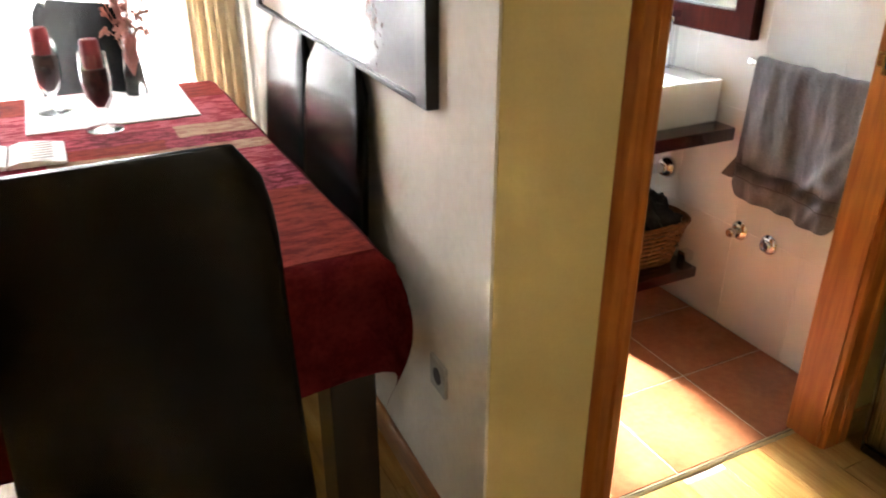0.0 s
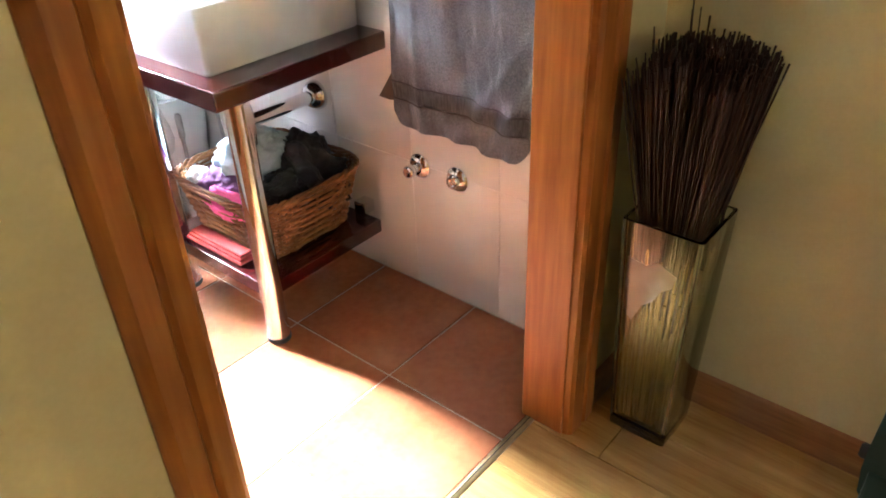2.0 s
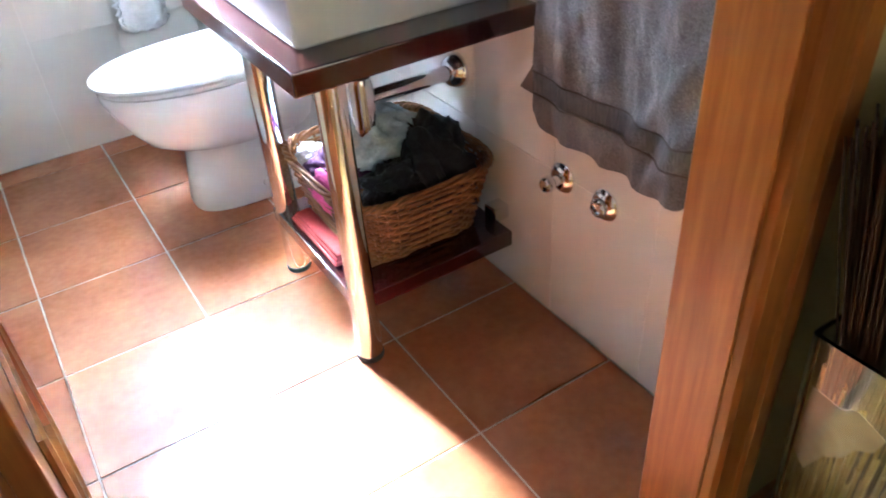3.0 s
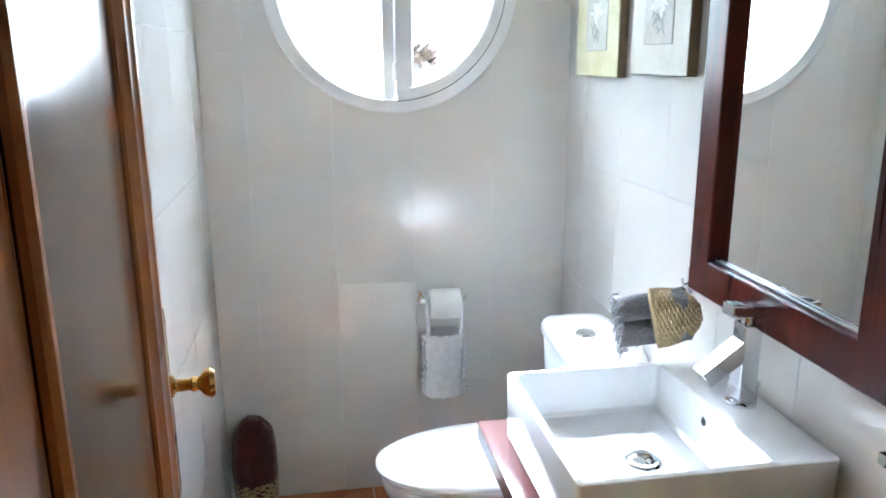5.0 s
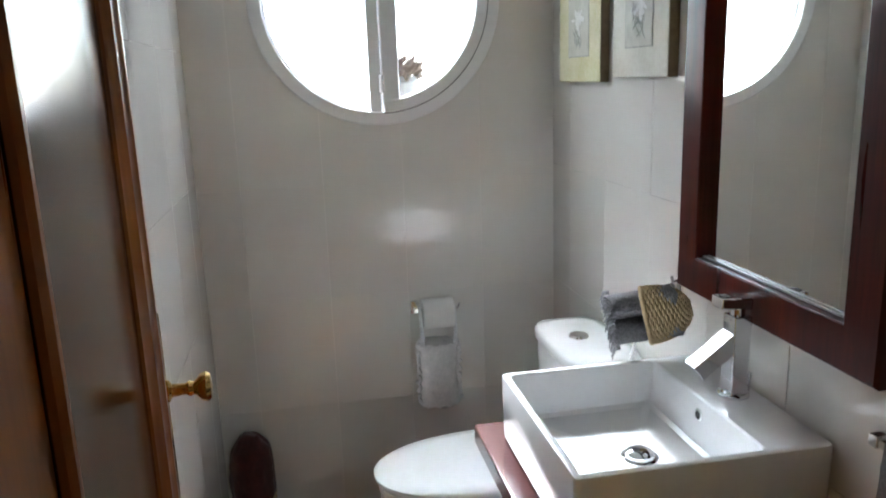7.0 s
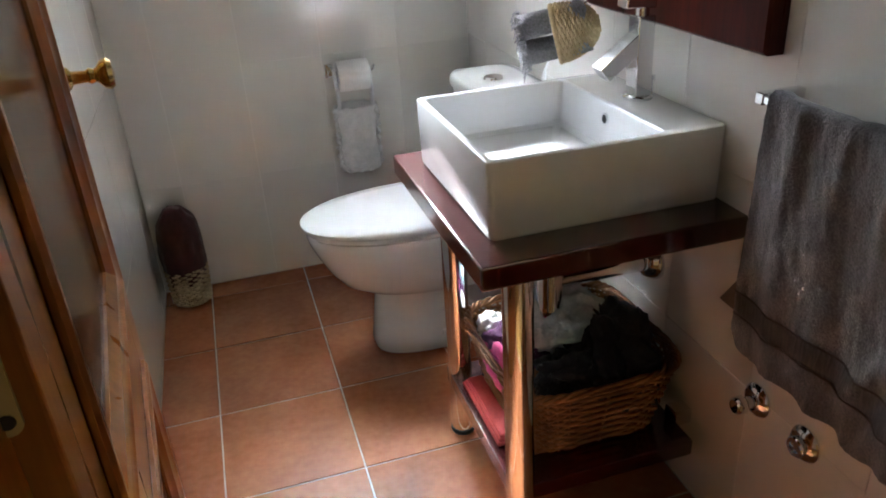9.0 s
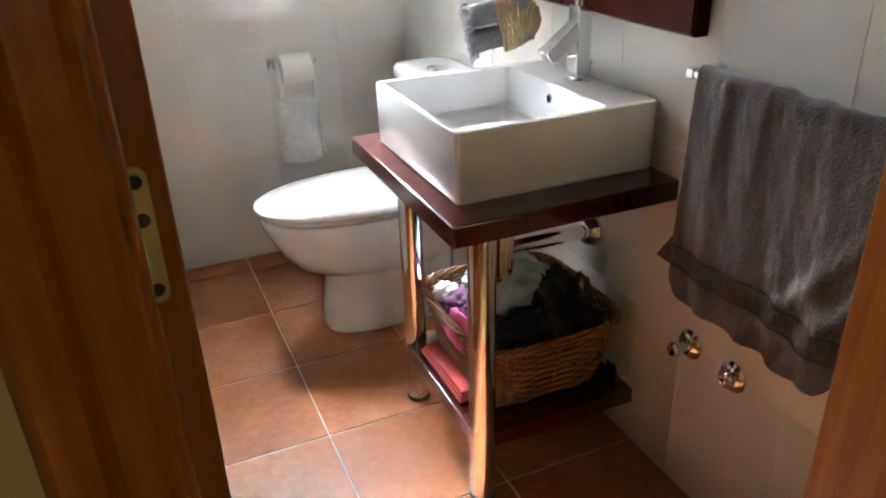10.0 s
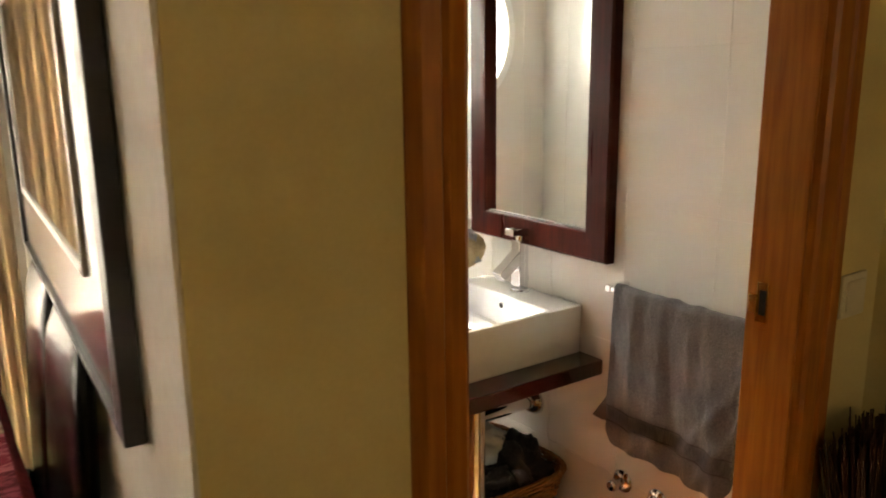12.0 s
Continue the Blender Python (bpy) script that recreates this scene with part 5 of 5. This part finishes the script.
part("cloth", draped(TX0 - 0.004, TX1 + 0.004, TY0 - 0.004, TY1 + 0.004, TZ, 0.30, 0.4), cloth_red, cloth, angle=80)
# woven bands across the table, each cut into patches of its own weave
prng = random.Random(8)
for y0, y1, mats in ((TY0 + 0.012, 1.865, (cloth_red, cloth_rust)), (1.865, 2.045, (cloth_rust, cloth_mixed, cloth_rust)), (2.045, 2.185, (cloth_mixed, cloth_rust)), (2.185, 2.36, (cloth_rose, cloth_plumred)),
                     (2.36, 2.55, (cloth_plumred, cloth_rose)), (2.55, 2.63, (cloth_taupe, cloth_rose, cloth_taupe)), (2.63, 2.73, (cloth_rust, cloth_plumred)), (2.73, 2.86, (cloth_plumred, cloth_taupe)),
                     (2.86, 3.06, (cloth_rose,)), (3.06, 3.20, (cloth_taupe, cloth_rose)), (3.20, TY1 - 0.01, (cloth_rose, cloth_rust))):
    edges = sorted([TX0 + 0.006, TX1 - 0.006, *(TX0 + (TX1 - TX0) * (k + 1 + prng.uniform(-0.25, 0.25)) / 3.0 for k in range(2))])
    for k, (x0, x1) in enumerate(zip(edges, edges[1:])):
        strip = box((x0, y0, TZ + 0.0050), (x1, y1, TZ + 0.0060 + 0.0006 * prng.random()))
        bmesh.ops.subdivide_edges(strip, edges=strip.edges[:], cuts=9, use_grid_fill=True)
        for v in strip.verts:
            inside = min(v.co.x - TX0, TX1 - v.co.x) > 0.03
            v.co.x += 0.010 * noise.noise(v.co * 30) * inside
            v.co.y += 0.012 * noise.noise(v.co * 22 + Vector((5, 1, 2))) * (TY0 + 0.03 < v.co.y < TY1 - 0.03)
        part("woven_patch", strip, mats[(k + 1) % len(mats)], cloth)
runner = box((0.185, 2.95, TZ + 0.0085), (0.705, 3.42, TZ + 0.0115), 0.001)
solid("table_runner", runner, cloth_white, "white cloth lying on the red tablecloth", "table runner")


def chair(name_label):
    c = thing("dining_chair", (0, 0, 0), name_label, "chair", "chairs round the dining table")
    prof = []
    for k in range(15):
        h = k / 14
        z = 0.22 + 0.85 * h
        yc = 0.0 - 0.045 * h * h
        half = 0.236 + 0.040 * (1 - h) ** 1.2
        th = 0.032 - 0.010 * h
        top = 0.0 if k < 12 else (0.005, 0.018, 0.060)[k - 12]
        n, ring = 32, []
        for i in range(n):
            a = 6.28319 * i / n
            cc, ss = math.cos(a), math.sin(a)
            ring.append(Vector((math.copysign(abs(cc) ** 0.35, cc) * (half - top), yc + math.copysign(abs(ss) ** 0.6, ss) * th * (1 if k < 14 else 0.4), z)))
        prof.append(ring)
    part("backrest", ring_mesh(prof), leather, c, angle=60)
    seat = box((-0.222, 0.02, 0.40), (0.222, 0.44, 0.475), 0.022, 4)
    part("seat", seat, leather, c, angle=60)
    for sx in (-0.195, 0.16):
        part("leg", box((sx, 0.39, 0), (sx + 0.035, 0.425, 0.402), 0.003), dark_wood, c)
        part("leg", box((sx, -0.012, 0), (sx + 0.035, 0.023, 0.402), 0.003), dark_wood, c)
    return c


first = chair("black leather dining chair with a tall back beside the table")
first.matrix_basis = pose(0.366, 1.650, 0, 0, 0, 2)
for x, y, turn, lab in ((0.908, 2.27, 88, "black leather dining chair with its back to the wall"), (0.926, 2.76, 88, "black leather dining chair with its back to the wall"), (0.37, 3.53, 132, "black leather dining chair turned aside in front of the bright window")):
    c = copy_thing(first, pose(x, y, 0, 0, 0, turn))
    c["label"] = lab

for gx, gy in ((0.406, 2.90), (0.275, 3.19)):
    goblet = thing("glass_goblet", (gx, gy, TZ + 0.01), "stemmed glass filled with dark beans around a red candle", "goblet", "candle goblets")
    part("glass", lathe([(0, 0), (0.055, 0.0), (0.055, 0.004), (0.010, 0.010), (0.008, 0.05), (0.020, 0.065), (0.038, 0.10), (0.043, 0.16), (0.040, 0.235), (0.0385, 0.235), (0.041, 0.16), (0.036, 0.102), (0.015, 0.070), (0, 0.068)], (gx, gy, TZ + 0.012), "z", 28), clear_glass, goblet)
    part("beans", lathe([(0, 0.072), (0.014, 0.074), (0.035, 0.104), (0.0395, 0.16), (0.039, 0.19), (0.0, 0.192)], (gx, gy, TZ + 0.012), "z", 24), bean_mat, goblet, "dark brown beans")
    part("candle", lathe([(0, 0.15), (0.027, 0.15), (0.027, 0.268), (0.022, 0.275), (0.012, 0.270), (0, 0.268)], (gx, gy, TZ + 0.012), "z", 24), candle_mat, goblet, "dark red pillar candle")
fv = thing("flower_vase", (0.55, 3.33, TZ + 0.01), "slim vase with drooping dried pink flowers", "vase")
part("vessel", lathe([(0, 0), (0.035, 0), (0.038, 0.01), (0.030, 0.12), (0.018, 0.22), (0.022, 0.26), (0.018, 0.26), (0.014, 0.22), (0, 0.20)], (0.55, 3.33, TZ + 0.012), "z", 24), clear_glass, fv)
flowers = bmesh.new()
rng = random.Random(5)
for k in range(46):
    a, r = rng.uniform(0, 6.28), rng.uniform(0.01, 0.075)
    base, tip = Vector((0.55, 3.33, TZ + 0.08)), Vector((0.55 + r * math.cos(a), 3.33 + r * math.sin(a), TZ + rng.uniform(0.22, 0.44)))
    tube([base, (base + tip) / 2 + Vector((0, 0, 0.05)), tip], 0.0025, 4, flowers)
    for q in range(3):
        e = tip + Vector((rng.uniform(-1, 1), rng.uniform(-1, 1), rng.uniform(-1.5, 0.6))) * 0.022
        tube([tip, (tip + e) / 2, e], [0.003, 0.009, 0.002], 5, flowers)
part("dried_bouquet", flowers, flower_mat, fv, "dried dusky pink flowers")

booklet = thing("open_booklet", (0.14, 2.80, TZ + 0.008), "open white booklet lying on the tablecloth", "booklet")
pages = bmesh.new()
for s in (-1, 1):
    pts = [(s * 0.002, 0.010), (s * 0.03, 0.018), (s * 0.08, 0.016), (s * 0.145, 0.006), (s * 0.145, 0.0), (s * 0.002, 0.0)]
    extrude_profile([(0.14 + u, TZ + 0.009 + v) for u, v in pts], 2.62, 2.82, "y", pages)
part("paper_block", pages, paper_mat, booklet)
for k in range(7):
    part("text_line", box((0.165, 2.645 + 0.024 * k, TZ + 0.0245), (0.255, 2.652 + 0.024 * k, TZ + 0.0260)), print_line, booklet)

art = thing("framed_picture", (DX, 2.5, 1.03), "large silver picture under glass in a black frame", "picture")
PY0, PY1, PZ0, PZ1 = 1.675, 3.20, 1.062, 1.875
for y0, y1, z0, z1 in ((PY0, PY0 + 0.055, PZ0, PZ1), (PY1 - 0.055, PY1, PZ0, PZ1), (PY0 + 0.055, PY1 - 0.055, PZ0, PZ0 + 0.014), (PY0 + 0.055, PY1 - 0.055, PZ1 - 0.014, PZ1)):
    part("frame_side", slanted(box((DX - 0.030, y0, z0), (DX - 0.001, y1, z1), 0.003)), black_frame, art)
panel = part("panel", slanted(box((DX - 0.022, PY0 + 0.054, PZ0 + 0.012), (DX - 0.006, PY1 - 0.054, PZ1 - 0.012))), silver_art, art, "silvery glazed panel")
IY0, IY1, IZ0, IZ1 = 1.905, 2.98, 1.235, 1.72
part("inner_print", slanted(box((DX - 0.0245, IY0 + 0.018, IZ0 + 0.018), (DX - 0.0205, IY1 - 0.018, IZ1 - 0.018))), black_glazing, panel, "dark print under glass")
for y0, y1, z0, z1 in ((IY0, IY0 + 0.018, IZ0, IZ1), (IY1 - 0.018, IY1, IZ0, IZ1), (IY0 + 0.018, IY1 - 0.018, IZ0, IZ0 + 0.018), (IY0 + 0.018, IY1 - 0.018, IZ1 - 0.018, IZ1)):
    part("inner_bevel", slanted(box((DX - 0.029, y0, z0), (DX - 0.0205, y1, z1), 0.003)), white_lacquer, panel, "pale bevelled inner edge")

socket = thing("wall_socket", (DX, 1.695, 0.42), "grey power socket in the dining room wall", "socket")
part("plate", slanted(box((DX - 0.009, 1.632, 0.408), (DX, 1.714, 0.490), 0.003)), socket_mat, socket)
part("recess", slanted(lathe([(0, -0.0097), (0.021, -0.0097), (0.021, -0.0085), (0, -0.0085)], (DX, 1.673, 0.449), "x", 24)), dark_hole, socket)

# ---- wall tiles, floor tiles and parquet ----
def piece_mesh(name, a, b, c, mat, bev):
    return mesh_of(name, box((0, 0, 0), (a, b, c), bev, 1), mat, 30)


def lay(name, parent, mesh, at):
    ob = new(name, mesh)
    ob.parent = parent
    ob.location = at
    return ob


meshes = {}


def sized(key, a, b, c, mat, bev):
    k = (key, round(a, 3), round(b, 3), round(c, 3))
    if k not in meshes:
        meshes[k] = piece_mesh(key, a, b, c, mat, bev)
    return meshes[k]


def cuts(a, b, first, step):
    out, v = [a], first
    while v > a + 0.02:
        v -= step
    v += step
    while v < b - 0.015:
        if v > a + 0.015:
            out.append(v)
        v += step
    return out + [b]


TW, TH, GAP, LEVEL = 0.287, 0.399, 0.0018, 0.0006
zs = cuts(0.0, TOP, 0.385, TH)
for y0, y1 in zip(*(lambda c: (c, c[1:]))(cuts(YN, YF, 1.805, TW))):
    for z0, z1 in zip(zs, zs[1:]):
        d = (y1 - y0 - GAP, z1 - z0 - LEVEL)
        lay("tile", wall_right, sized("wall_tile", 0.008, d[0], d[1], wall_tile_mat, 0.0006), (XR + random.uniform(-0.0004, 0.0003), y0 + GAP / 2, z0 + LEVEL / 2))
        lay("tile", wall_left, sized("wall_tile", 0.008, d[0], d[1], wall_tile_mat, 0.0006), (XL - 0.008 + random.uniform(-0.0004, 0.0003), y0 + GAP / 2, z0 + LEVEL / 2))


def cut_tile(x0, x1, z0, z1, hole):
    """A far-wall tile with the window's circle cut out of it."""
    bm = bmesh.new()
    cells = 24
    keep = {}
    def vert(i, j):
        if (i, j) not in keep:
            x, z = x0 + (x1 - x0) * i / cells, z0 + (z1 - z0) * j / cells
            r = math.hypot(x - WX, z - WZ)
            if r < hole:
                f = hole / max(r, 1e-5)
                x, z = min(max(WX + (x - WX) * f, x0), x1), min(max(WZ + (z - WZ) * f, z0), z1)
            keep[(i, j)] = bm.verts.new((x, YF, z))
        return keep[(i, j)]
    for i in range(cells):
        for j in range(cells):
            cx, cz = x0 + (x1 - x0) * (i + 0.5) / cells, z0 + (z1 - z0) * (j + 0.5) / cells
            if math.hypot(cx - WX, cz - WZ) > hole:
                bm.faces.new((vert(i, j), vert(i + 1, j), vert(i + 1, j + 1), vert(i, j + 1)))
    if not bm.faces:
        bm.free()
        return None
    bmesh.ops.dissolve_degenerate(bm, dist=0.0003, edges=bm.edges)
    got = bmesh.ops.extrude_face_region(bm, geom=bm.faces[:])
    for g2 in got["geom"]:
        if isinstance(g2, bmesh.types.BMVert):
            g2.co.y += 0.008
    return bm


xs, zs = cuts(XL, XR, 1.518, 0.263), cuts(0.0, TOP, 0.391, 0.379)
for x0, x1 in zip(xs, xs[1:]):
    for z0, z1 in zip(zs, zs[1:]):
        nx, nz = min(max(WX, x0), x1), min(max(WZ, z0), z1)
        if math.hypot(nx - WX, nz - WZ) > 0.383:
            lay("tile", wall_far, sized("wall_tile", x1 - x0 - GAP, 0.008, z1 - z0 - LEVEL, wall_tile_mat, 0.0006), (x0 + GAP / 2, YF + random.uniform(-0.0003, 0.0004), z0 + LEVEL / 2))
        else:
            bm = cut_tile(x0 + GAP / 2, x1 - GAP / 2, z0 + LEVEL / 2, z1 - LEVEL / 2, 0.383)
            if bm:
                lay("tile", wall_far, mesh_of("cut_tile", bm, wall_tile_mat, 30), (0, 0, 0))

fx, fy = cuts(XL, XR, 1.615, 0.336), [1.5395, *cuts(1.56, YF, 2.570, 0.342)[1:]]
for x0, x1 in zip(fx, fx[1:]):
    for y0, y1 in zip(fy, fy[1:]):
        lay("tile", bath_floor, sized("floor_tile", x1 - x0 - 0.0045, y1 - y0 - 0.0045, 0.006, floor_tile_mat, 0.0012), (x0 + 0.00225, y0 + 0.00225, -0.006 + random.uniform(-0.0004, 0.0004)))

floor_ob = bpy.data.objects["floor"]
dining_floor = bpy.data.objects["floor_dining"]
rng = random.Random(21)
PWD = 0.142
near, far_bm = 0, bmesh.new()
for i in range(-28, 12):
    x0 = 1.893 + PWD * i
    x1 = x0 + PWD
    if x0 < -2.4 or x0 > HX - 0.01:
        continue
    x1 = min(x1, HX)
    y = -2.4 + rng.uniform(-0.4, 0.0)
    limit = YF if x0 < DX + SLANT * 2.2 else 1.519
    while y < limit:
        ln = (0.55, 0.72, 0.95)[rng.randrange(3)]
        a, b = max(y, -2.4), min(y + ln, limit)
        y += ln
        if b - a < 0.03:
            continue
        if x0 > 0.55 and a > 0.15 and near < 300:
            near += 1
            lay("plank", floor_ob, sized("plank", round(x1 - x0 - 0.0008, 3), round(b - a - 0.0008, 3), 0.012, parquet_mat, 0.0006), (x0, a, -0.012))
        else:
            box((x0, a, -0.012), (x1 - 0.0008, b - 0.0008, 0.0), 0, 1, far_bm)
rest = new("parquet_rest", mesh_of("parquet_rest", far_bm, parquet_mat, 30))
rest.parent = floor_ob
rest["kind"] = "stuff"
